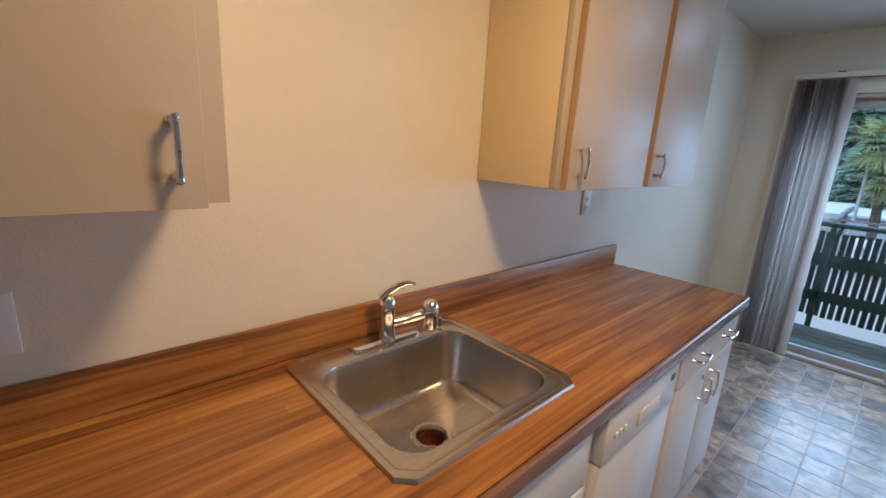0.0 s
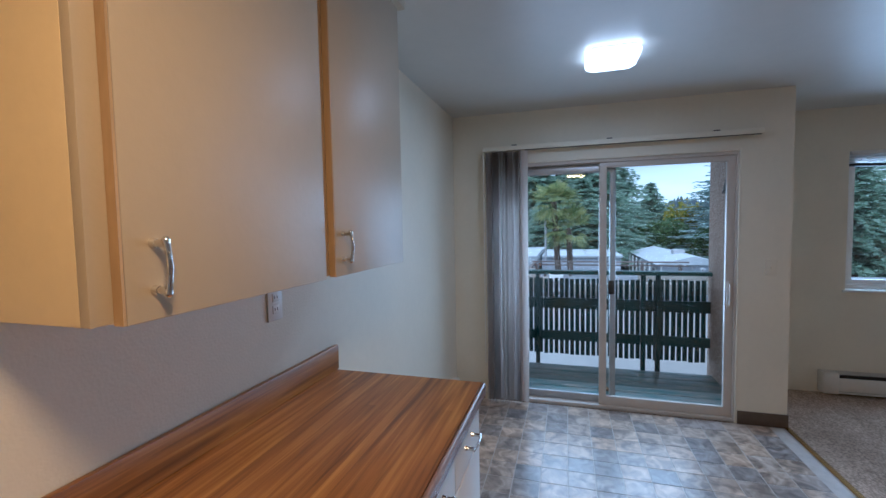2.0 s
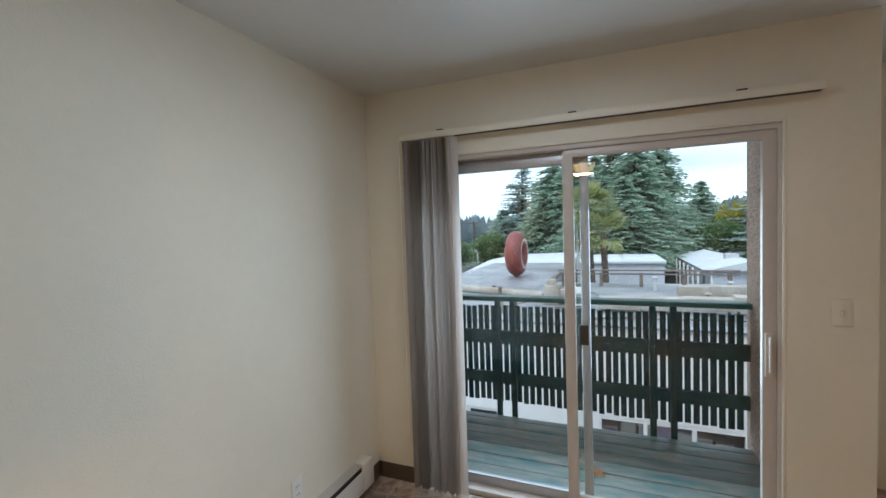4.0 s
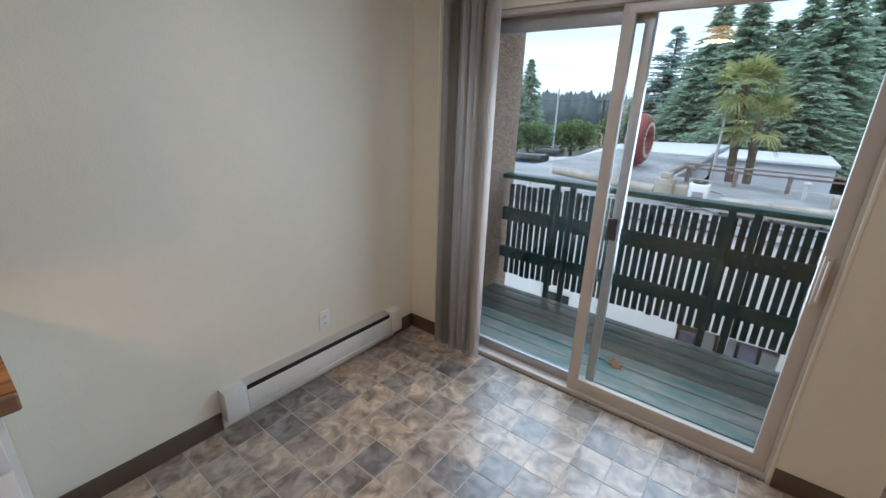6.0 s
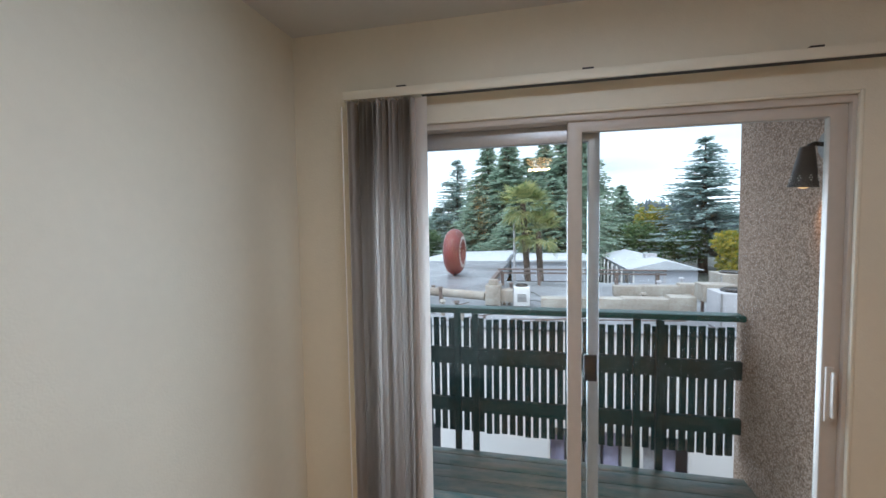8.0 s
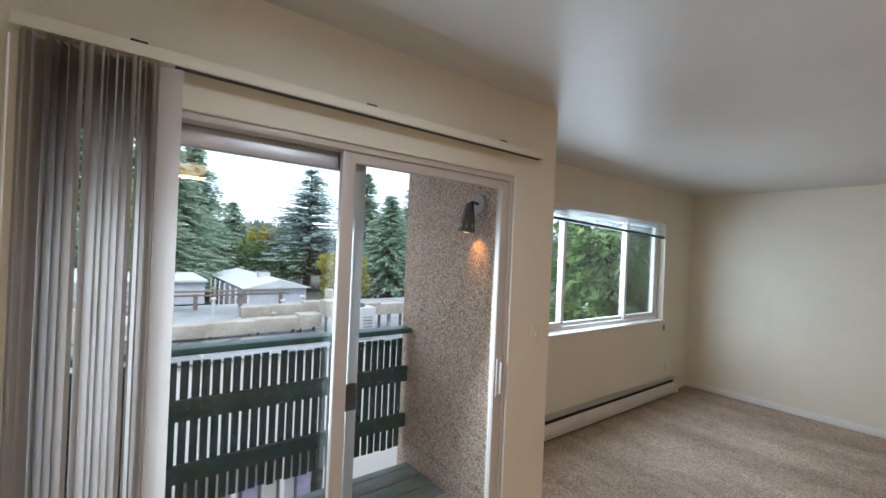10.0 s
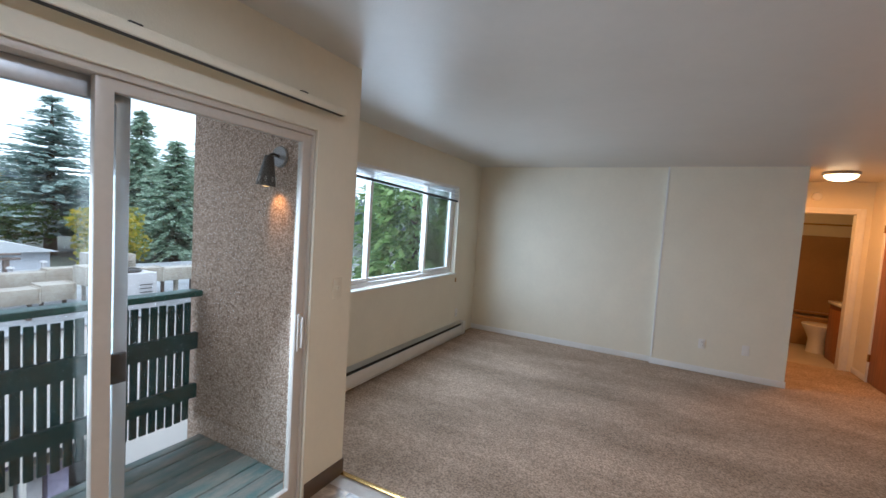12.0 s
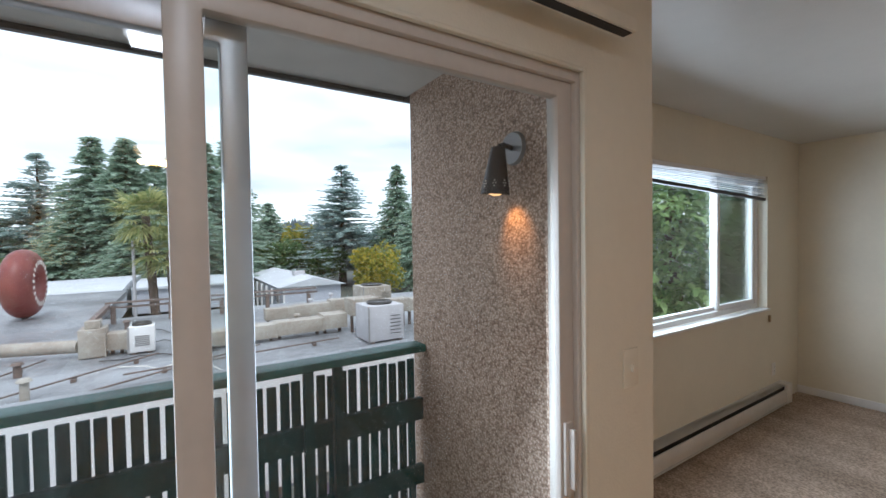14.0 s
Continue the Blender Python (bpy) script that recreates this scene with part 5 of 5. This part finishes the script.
for k, (xa, ya, xb, yb) in enumerate(((10.6, 2.2, 12.4, 0.2), (10.4, 1.2, 12.0, -1.4), (9.8, 3.2, 13.0, 1.8), (11.2, 0.6, 11.6, -2.8))):
    b = bmesh.new()
    tube(b, [(xa, ya, RZ + 0.07), (xb, yb, RZ + 0.06)], 0.014, 8)
    ob = solid("roof_pipe", b, PIPE, "thin rusty pipe run on sleepers over the roof", "pipe", kind="", group="roof pipes")
    for f in (0.15, 0.5, 0.85):
        x, y = xa + (xb - xa) * f, ya + (yb - ya) * f
        part("sleeper", boxes((x - 0.07, x + 0.07, y - 0.03, y + 0.03, RZ, RZ + 0.046)), PIPE, ob)
rngc = random.Random(17)
for k in range(16):
    x, y = rngc.uniform(9.8, 16.2), rngc.uniform(-5.5, 4.5)
    b = bmesh.new()
    hh = rngc.uniform(0.12, 0.4)
    cone(b, (x, y, RZ), (x, y, RZ + hh), 0.05, 0.05, 12)
    cone(b, (x, y, RZ + hh), (x, y, RZ + hh + 0.04), 0.085, 0.06, 12)
    solid("vent_pipe", b, (PIPE, DUCT, HVAC_GREY)[k % 3], "short capped vent pipe on the flat roof", "vent", kind="", group="roof vents")
for k in range(10):
    x, y = rngc.uniform(10.2, 14.5), rngc.uniform(-4.5, 3.0)
    pts = [(x, y, RZ + 0.03)]
    for _ in range(6):
        x, y = x + rngc.uniform(-0.3, 0.5), y + rngc.uniform(0.1, 0.45)
        pts.append((x, y, RZ + 0.03))
    b = bmesh.new()
    tube(b, pts, 0.009, 6)
    solid("roof_cable", b, DARK_BRONZE if k % 2 else LETTER, "loose cable trailing over the flat roof", "cable", kind="", group="roof cables")
pg = thing("roof_frame", (16.5, -0.5, RZ), "low weathered timber frame along the roof edge", "frame")
for z in (-0.04, 0.08):
    part("beam", boxes((16.6, 16.75, -3.8, 1.4, z - 0.02, z + 0.02)), PIPE, pg)
for y in (-3.6, -2.4, -1.2, 0.0, 1.2):
    part("leg", boxes((16.62, 16.73, y, y + 0.1, RZ, 0.0)), PIPE, pg)
part("ridge_board", boxes((14.2, 16.6, 1.3, 1.4, -0.05, 0.05)), PIPE, pg)

# the big ring on the roof
ringy = thing("ring_sign", (19.2, 3.40, RZ), "large faded red ring-shaped rooftop sign with pale lettering", "sign")
RC = Vector((19.2, 3.40, 0.51))
rot = pose(0, 0, 0, 0, 0, 88).to_3x3()
b = bmesh.new()
R0, R1 = 0.575, 0.36
for i in range(40):
    for j in range(18):
        a, c = 2 * math.pi * i / 40, 2 * math.pi * j / 18
        b.verts.new(RC + rot @ Vector((0.34 * math.sin(c), (R0 + R1 * math.cos(c)) * math.cos(a), (R0 + R1 * math.cos(c)) * math.sin(a))))
b.verts.ensure_lookup_table()
for i in range(40):
    for j in range(18):
        b.faces.new([b.verts[((i + p) % 40) * 18 + (j + q) % 18] for p, q in ((0, 0), (1, 0), (1, 1), (0, 1))])
part("torus", b, TORUS_RED, ringy)
part("foot", boxes((19.14, 19.26, 3.34, 3.46, RZ, -0.40)), PIPE, ringy)
for i in range(22):
    a = 2 * math.pi * i / 22
    b = bmesh.new()
    box(b, -0.345, -0.325, -0.035, 0.035, -0.06, 0.06)
    bmesh.ops.transform(b, verts=b.verts, matrix=Matrix.Translation(RC) @ rot.to_4x4() @ Matrix.Rotation(a, 4, "X") @ Matrix.Translation((0, 0, R0)))
    part("letter_bar", b, LETTER, ringy)

for x, y, h, r, label in ((22.4, 1.2, 3.65, 0.05, "thin grey metal pole behind the flat roof"), (39, 15.5, 5.1, 0.07, "tall grey street light pole")):
    b = bmesh.new()
    cone(b, (x, y, GZ), (x, y, GZ + h + 1.2), r * 1.3, r, 12)
    pl = solid("pole", b, HVAC_GREY, label, "pole", kind="")
    if h > 5:
        part("street_sign", boxes((x - 0.1, x - 0.06, y - 0.1, y + 1.05, -0.88, -0.62)), SIGN_GREEN, pl, "green street name sign")
for k, (x, y, mat) in enumerate(((31, 13.6, CAR_BLUE), (28.5, 14.6, CAR_WHITE), (36, 14.5, CAR_WHITE))):
    c = thing("car", (x, y, GZ), ("blue" if mat is CAR_BLUE else "white") + " parked car on the far street", "car")
    part("body", boxes((x - 0.9, x + 0.9, y - 2.1, y + 2.1, GZ + 0.3, GZ + 0.9), bevel=0.15), mat, c)
    part("cabin", boxes((x - 0.8, x + 0.8, y - 1.2, y + 1.0, GZ + 0.901, GZ + 1.5), bevel=0.25), DARK_WINDOW, c)
    for sx in (-0.85, 0.85):
        for sy in (-1.3, 1.3):
            b = bmesh.new()
            cone(b, (x + sx - 0.1, y + sy, GZ + 0.32), (x + sx + 0.1, y + sy, GZ + 0.32), 0.32, 0.32, 16)
            part("wheel", b, BLACK, c)

up = thing("utility_pole", (60, 18.4, GZ), "weathered wooden utility pole with a crossarm", "utility pole")
b = bmesh.new()
cone(b, (60, 18.4, GZ), (60, 18.4, 2.7), 0.17, 0.12, 12)
part("pole", b, BARK, up)
part("crossarm", boxes((59.86, 59.95, 17.6, 19.3, 2.42, 2.56), bevel=0.01), BARK, up)
for y in (17.7, 18.1, 18.8, 19.2):
    b = bmesh.new()
    lathe(b, [(0.001, 0.0), (0.05, 0.0), (0.05, 0.06), (0.03, 0.08), (0.03, 0.14), (0.001, 0.15)], (59.9, y, 2.56), 10)
    part("insulator", b, HVAC_GREY, up)
for k, (ya, za, zb) in enumerate(((19.3, 2.6, 3.2), (18.4, 0.1, 0.9), (18.4, -0.5, 0.5))):
    b = bmesh.new()
    tube(b, [(60 - 0.3 * i, ya + 4.0 * i, za + (zb - za) * i / 6 - 0.5 * math.sin(math.pi * i / 6)) for i in range(7)], 0.025, 6)
    solid("overhead_cable", b, BLACK, "thin black overhead cable sagging between street poles", "cable", kind="", group="overhead cables")
sl = thing("street_lamp", (45, 13.2, GZ), "grey curved-arm street lamp over the far street", "street lamp")
b = bmesh.new()
tube(b, [(45, 13.2, GZ), (45, 13.2, -1.0), (45, 13.4, -0.75), (45, 13.8, -0.66)], 0.06, 8)
part("pole", b, HVAC_GREY, sl)
part("lamp_head", boxes((44.9, 45.1, 13.75, 14.6, -0.72, -0.60), bevel=0.03), HVAC_GREY, sl)

# ---- trees ----


def trunk_mesh(h, r, lean=0.0, mat=None, n=9):
    b = bmesh.new()
    segs = 7
    prev = None
    for i in range(segs + 1):
        f = i / segs
        rr = r * (1 - f) ** 0.8 + 0.015
        cx, cy = lean * f + 0.06 * r * math.sin(5 * f), 0.05 * math.cos(4 * f)
        cur = [b.verts.new((cx + rr * math.cos(2 * math.pi * k / n), cy + rr * math.sin(2 * math.pi * k / n), h * f)) for k in range(n)]
        if prev:
            for k in range(n):
                b.faces.new((prev[k], prev[(k + 1) % n], cur[(k + 1) % n], cur[k]))
        prev = cur
    return mesh_of("trunk", b, mat or BARK)


def fir_crown(h, rad, rows, mat, seed, droop=0.35, start=0.12, tuft=0.55, gap=0.15):
    """Whorls of drooping limbs, each set with flat sprays of needles."""
    rng = random.Random(seed)
    vs, fs = [], []

    def spray(c, dv, ln, wd):
        side = dv.cross(Vector((0, 0, 1)))
        if side.length < 1e-4:
            side = Vector((1, 0, 0))
        side = side.normalized() * wd
        side = side + side.cross(dv).normalized() * (wd * rng.uniform(-1.6, 1.6))
        k = len(vs)
        tip = c + dv * ln
        vs.extend([c - dv * ln * 0.25, c + side + dv * ln * 0.25, tip, c - side + dv * ln * 0.25])
        fs.append((k, k + 1, k + 2, k + 3))
    limbs = rows * 15
    lobes = [rng.uniform(0, 6.28) for _ in range(4)]
    for i in range(limbs):
        f = start + (1 - start) * (1 - math.sqrt(rng.random()) if rng.random() < 0.5 else rng.random())
        f = min(f, 0.99)
        a = rng.uniform(0, 2 * math.pi)
        swell = 0.86 + 0.10 * math.sin(2 * a + lobes[0] + 5 * f) + 0.10 * math.sin(3 * a + lobes[1] - 9 * f)
        if rng.random() < gap * (1 + math.sin(a * 2 + f * 17 + lobes[2])):
            continue
        reach = (rad * (1 - f) ** 0.82 * swell + 0.12) * rng.uniform(0.55, 1.12)
        base = Vector((0, 0, h * f))
        lift = rng.uniform(0.02, 0.26)
        bend = droop * rng.uniform(0.6, 1.2)
        steps = max(3, int(reach / (tuft * 0.55)))
        for k in range(steps):
            u = (k + 0.7) / steps
            p = base + Vector((math.cos(a) * reach * u, math.sin(a) * reach * u, reach * (lift * u - bend * u * u)))
            for side in (-1, 0, 1):
                da = a + side * rng.uniform(0.5, 1.0) + rng.uniform(-0.2, 0.2)
                dv = Vector((math.cos(da), math.sin(da), rng.uniform(-0.5, 0.12))).normalized()
                size = tuft * (1.1 - 0.5 * u)
                spray(p + Vector((rng.uniform(-1, 1), rng.uniform(-1, 1), rng.uniform(-0.7, 0.4))) * tuft * 0.2, dv, size * rng.uniform(0.7, 1.3), size * rng.uniform(0.13, 0.26))
    spray(Vector((0, 0, h * 0.98)), Vector((0, 0, 1)), tuft * 1.1, tuft * 0.15)
    return cloud_mesh("crown", vs, fs, mat)


def blob_crown(h, rad, count, mat, seed, size=0.3, base=0.25):
    """A broadleaf crown: leaf clumps round a few boughs, uneven at the edge."""
    rng = random.Random(seed)
    boughs = [(rng.uniform(-0.55, 0.55) * rad, rng.uniform(-0.55, 0.55) * rad, h * rng.uniform(base + 0.1, 0.85), rad * rng.uniform(0.4, 0.65)) for _ in range(11)]
    vs, fs = [], []
    for _ in range(count):
        x, y, z, r = rng.choice(boughs)
        d = Vector((rng.gauss(0, 1), rng.gauss(0, 1), rng.gauss(0, 0.9))).normalized() * r * rng.uniform(0.55, 1.08)
        p = Vector((x, y, z)) + d
        u = Vector((rng.gauss(0, 1), rng.gauss(0, 1), rng.gauss(0, 1))).normalized() * size * rng.uniform(0.5, 1)
        w = u.cross(Vector((rng.gauss(0, 1), rng.gauss(0, 1), rng.gauss(0, 1)))).normalized() * size * rng.uniform(0.3, 0.6)
        k = len(vs)
        vs.extend([p - u, p + w, p + u, p - w])
        fs.append((k, k + 1, k + 2, k + 3))
    return cloud_mesh("crown", vs, fs, mat)


def plant_tree(name, x, y, trunk, crown, label, scale=1.0, turn=0.0, z=GZ):
    t = thing(name, (x, y, z), label, "tree", group="trees round the roofs")
    t.scale = (scale, scale, scale)
    t.rotation_euler = (0, 0, turn)
    for nm, me in (("trunk", trunk), ("crown", crown)):
        o = new(nm, me)
        o.parent = t
    return t


fir_kinds = [(trunk_mesh(14, 0.28), fir_crown(14, 4.3, 60, FIR, 3, tuft=0.46)),
             (trunk_mesh(14, 0.26), fir_crown(14, 5.0, 38, FIR_BLUE, 8, droop=0.12, tuft=0.40, gap=0.15)),
             (trunk_mesh(14, 0.30), fir_crown(14, 5.0, 64, FIR, 21, tuft=0.5, gap=0.1))]


def fir_at(az, elev, dist, kind, label="tall dark green fir beyond the roofs", squash=1.0):
    x, y = 3.0 + dist * math.cos(radians(az)), dist * math.sin(radians(az))
    top = 1.55 + dist * math.tan(radians(elev))
    s = (top - GZ) / 14.0
    t = plant_tree("fir_tree", x, y, *fir_kinds[kind], label, s, random.uniform(0, 6.28))
    t.scale = (s * squash * 1.5, s * squash * 1.5, s)
    return t


for az, el, di, kd, sq in ((11.2, 8.9, 52, 1, 0.9), (7.0, 11.0, 46, 0, 0.95), (4.2, 11.2, 44, 2, 0.9), (1.6, 9.0, 47, 0, 1.1), (-0.6, 10.8, 45, 0, 1.0), (-3.0, 11.6, 42, 2, 1.0), (-5.6, 12.0, 48, 0, 0.9),
                           (-19.0, 9.8, 46, 1, 1.2), (-26.3, 9.9, 44, 0, 0.85), (-29.5, 7.2, 36, 2, 1.0), (-33, 9.5, 40, 0, 1.0), (27.2, 5.6, 60, 2, 0.7), (-10, 4.8, 58, 2, 1.2), (-1.8, 6.0, 38, 2, 1.3), (3.0, 4.5, 38, 2, 1.3), (8.5, 3.6, 44, 2, 1.5), (13.8, 2.6, 52, 2, 1.5)):
    fir_at(az, el, di, kd, squash=sq)
big_tr = trunk_mesh(6, 0.2)
yel = blob_crown(6, 2.3, 2600, AUTUMN, 5, 0.26)
grn = blob_crown(6, 2.6, 2600, GREENLEAF, 6, 0.30)
for az, di, top, cr, label in ((-23.2, 30, 1.15, yel, "rounded maple turning yellow beyond the roofs"), (-14.2, 50, 3.3, yel, "yellow autumn tree beyond the roofs"), (-16.5, 44, 0.9, grn, "leafy green tree behind the pale building"), (-11, 46, 1.6, grn, "leafy green tree behind the pale building"), (16.5, 48, 1.0, grn, "leafy green tree along the street"), (21, 42, 0.4, grn, "leafy green tree along the street"), (26.5, 40, 0.2, grn, "leafy green tree along the street"), (30.5, 38, 0.6, grn, "leafy green tree along the street")):
    x, y = 3 + di * math.cos(radians(az)), di * math.sin(radians(az))
    s = (top - GZ) / 6.0
    tree = plant_tree("broadleaf_tree", x, y, big_tr, cr, label, s, random.uniform(0, 6))
    wide = 1.1 if cr is yel else 1.4
    tree.scale = (s * wide, s * wide, s)

# far wooded ridge, its haze carried by the leaf colour
rng = random.Random(11)
vs, fs = [], []
for i in range(16000):
    az = radians(rng.uniform(-75, 70))
    di = rng.uniform(120, 260)
    hgt = (2.5 + 3.5 * noise.noise(Vector((math.degrees(az) * 0.11, 3.0, 0))) + 2.2 * noise.noise(Vector((math.degrees(az) * 0.5, 1.0, 0)))) * di / 110
    z = GZ + rng.random() ** 0.6 * max(1.0, hgt + 4.5)
    p = Vector((3 + di * math.cos(az), di * math.sin(az), z))
    w = rng.uniform(0.7, 1.9)
    k = len(vs)
    vs.extend([p + Vector((-0.7 * w * math.sin(az), 0.7 * w * math.cos(az), -w)), p + Vector((0.7 * w * math.sin(az), -0.7 * w * math.cos(az), -w)), p + Vector((0, 0, w * 1.6))])
    fs.append((k, k + 1, k + 2))
tagged(new("far_woods", cloud_mesh("far_woods", vs, fs, HAZED_WOOD)), "wooded ridge on the horizon, tinted blue-green for haze", "woods", kind="stuff")

# palms
def fan_palm(x, y, h, lean, seed, label):
    rng = random.Random(seed)
    t = thing("palm_tree", (x, y, GZ), label, "palm tree", group="palms behind the roof")
    b = bmesh.new()
    prev = None
    for i in range(26):
        f = i / 25
        r = 0.15 * (1.05 - 0.2 * f) + 0.018 * (i % 2)
        cur = [b.verts.new((r * math.cos(2 * math.pi * k / 10), lean * f + r * math.sin(2 * math.pi * k / 10), h * f)) for k in range(10)]
        if prev:
            for k in range(10):
                b.faces.new((prev[k], prev[(k + 1) % 10], cur[(k + 1) % 10], cur[k]))
        prev = cur
    o = new("trunk", mesh_of("trunk", b, PALM_BARK))
    o.parent = t
    vs, fs = [], []
    top = Vector((0, lean, h))
    for i in range(36):
        a = rng.uniform(0, 2 * math.pi)
        up = rng.uniform(-0.95, 1.05)
        d = Vector((math.cos(a) * math.cos(up), math.sin(a) * math.cos(up), math.sin(up)))
        hub = top + d * rng.uniform(0.55, 0.85)
        side = d.cross(Vector((0, 0, 1))).normalized()
        nrm = side.cross(d)
        k = len(vs)
        vs.extend([top + side * 0.015, top - side * 0.015, hub])
        fs.append((k, k + 1, k + 2))
        for j in range(17):
            g = radians(-105 + 210 * j / 16)
            ln = rng.uniform(0.62, 0.98) * (1 - 0.2 * abs(math.sin(g)))
            dv = d * math.cos(g) + side * math.sin(g) + nrm * 0.1
            w = dv.cross(nrm).normalized() * 0.032
            mid, tip = hub + dv * ln * 0.55, hub + dv * ln - Vector((0, 0, 0.16 * ln + 0.1 * rng.random()))
            k = len(vs)
            vs.extend([hub, mid + w, tip, mid - w])
            fs.append((k, k + 1, k + 2, k + 3))
    o = new("crown", cloud_mesh("crown", vs, fs, PALM_LEAF))
    o.parent = t
    b = bmesh.new()
    for k in range(90):
        f = 0.36 + 0.6 * k / 90
        g = k * 0.9
        r = 0.15 * (1.05 - 0.2 * f) + 0.025
        bmesh.ops.create_icosphere(b, subdivisions=1, radius=0.016, matrix=Matrix.Translation((r * math.cos(g), lean * f + r * math.sin(g), h * f)))
    o = new("string_light", mesh_of("string_light", b, LETTER))
    o.parent = t
    o["label"] = "string of small unlit bulbs wound round the trunk"


fan_palm(22.4, 0.46, 5.75, 0.34, 1, "fan palm with a slim brown trunk behind the roof")
fan_palm(22.4, -0.10, 4.45, 0.20, 2, "fan palm with a thicker brown trunk behind the roof")

# the cedar outside the living room window
rng = random.Random(4)
vs, fs = [], []
ced = thing("cedar_tree", (8.35, -9.0, GZ), "dense bright green cedar close to the living room window", "tree")
for i in range(34000):
    f = rng.random()
    z = f * 10.5
    a = rng.uniform(0, 2 * math.pi)
    rad = 2.5 * (1 - f * 0.5) * (0.72 + 0.30 * noise.noise(Vector((math.cos(a) * 2.2, math.sin(a) * 2.2, z * 0.9))) + 0.28 * noise.noise(Vector((math.cos(a) * 6, math.sin(a) * 6, z * 2.6))))
    r = rad * (1 - 0.35 * rng.random() ** 2)
    p = Vector((r * math.cos(a), r * math.sin(a), z))
    d = Vector((math.cos(a + rng.uniform(-0.7, 0.7)), math.sin(a + rng.uniform(-0.7, 0.7)), rng.uniform(-0.9, 0.35))).normalized()
    s = d.cross(Vector((rng.uniform(-0.4, 0.4), rng.uniform(-0.4, 0.4), 1))).normalized()
    ln = rng.uniform(0.10, 0.24)
    k = len(vs)
    vs.extend([p - d * ln * 0.4, p + s * ln * 0.32, p + d * ln, p - s * ln * 0.32])
    fs.append((k, k + 1, k + 2, k + 3))
o = new("crown", cloud_mesh("crown", vs, fs, CEDAR))
o.parent = ced
o = new("trunk", trunk_mesh(10, 0.3))
o.parent = ced

# ---- pieces: deck boards and floor tiles ----
x = SO + 0.035
while x < DE - 0.01:
    w = min(0.138, DE - x)
    if w < 0.04:
        break
    o = part("plank", boxes((x, x + w - 0.009, -1.228, 1.098, DZ - 0.029, DZ + random.uniform(-0.002, 0.0015)), bevel=0.003), DECK, deck)
    x += 0.138
floor = solid("floor_vinyl", boxes((WEST, SX, CY, KW, -0.1, 0.0)), GROUT, "slate-patterned vinyl floor with pale joints", "floor")
T = 0.155
tm = mesh_of("tile", boxes((0.0025, T - 0.0025, 0.0025, T - 0.0025, 0.0002, 0.0014), bevel=0.0004), SLATE, smooth=False)
ny = int((KW - CY) / T)
for ix in range(int((SX - WEST) / T)):
    x = SX - 0.004 - (ix + 1) * T
    if ix >= 18:
        break
    for iy in range(ny + 1):
        y = KW - 0.004 - (iy + 1) * T
        if y < CY:
            continue
        if x < 2.2 and y > 0.42:
            continue
        o = new("tile", tm)
        o.parent = floor
        o.location = (x, y, 0)
vs, fs = [], []
x = SX - 0.004 - 19 * T
while x > WEST:
    for iy in range(ny + 1):
        y = KW - 0.004 - (iy + 1) * T
        if y < CY or y > 0.42:
            continue
        k = len(vs)
        vs.extend([(x + 0.002, y + 0.002, 0.0014), (x + T - 0.002, y + 0.002, 0.0014), (x + T - 0.002, y + T - 0.002, 0.0014), (x + 0.002, y + T - 0.002, 0.0014)])
        fs.append((k, k + 1, k + 2, k + 3))
    x -= T
o = new("far_tiles", cloud_mesh("far_tiles", vs, fs, SLATE))
o.parent = floor
tagged(o, kind="stuff")
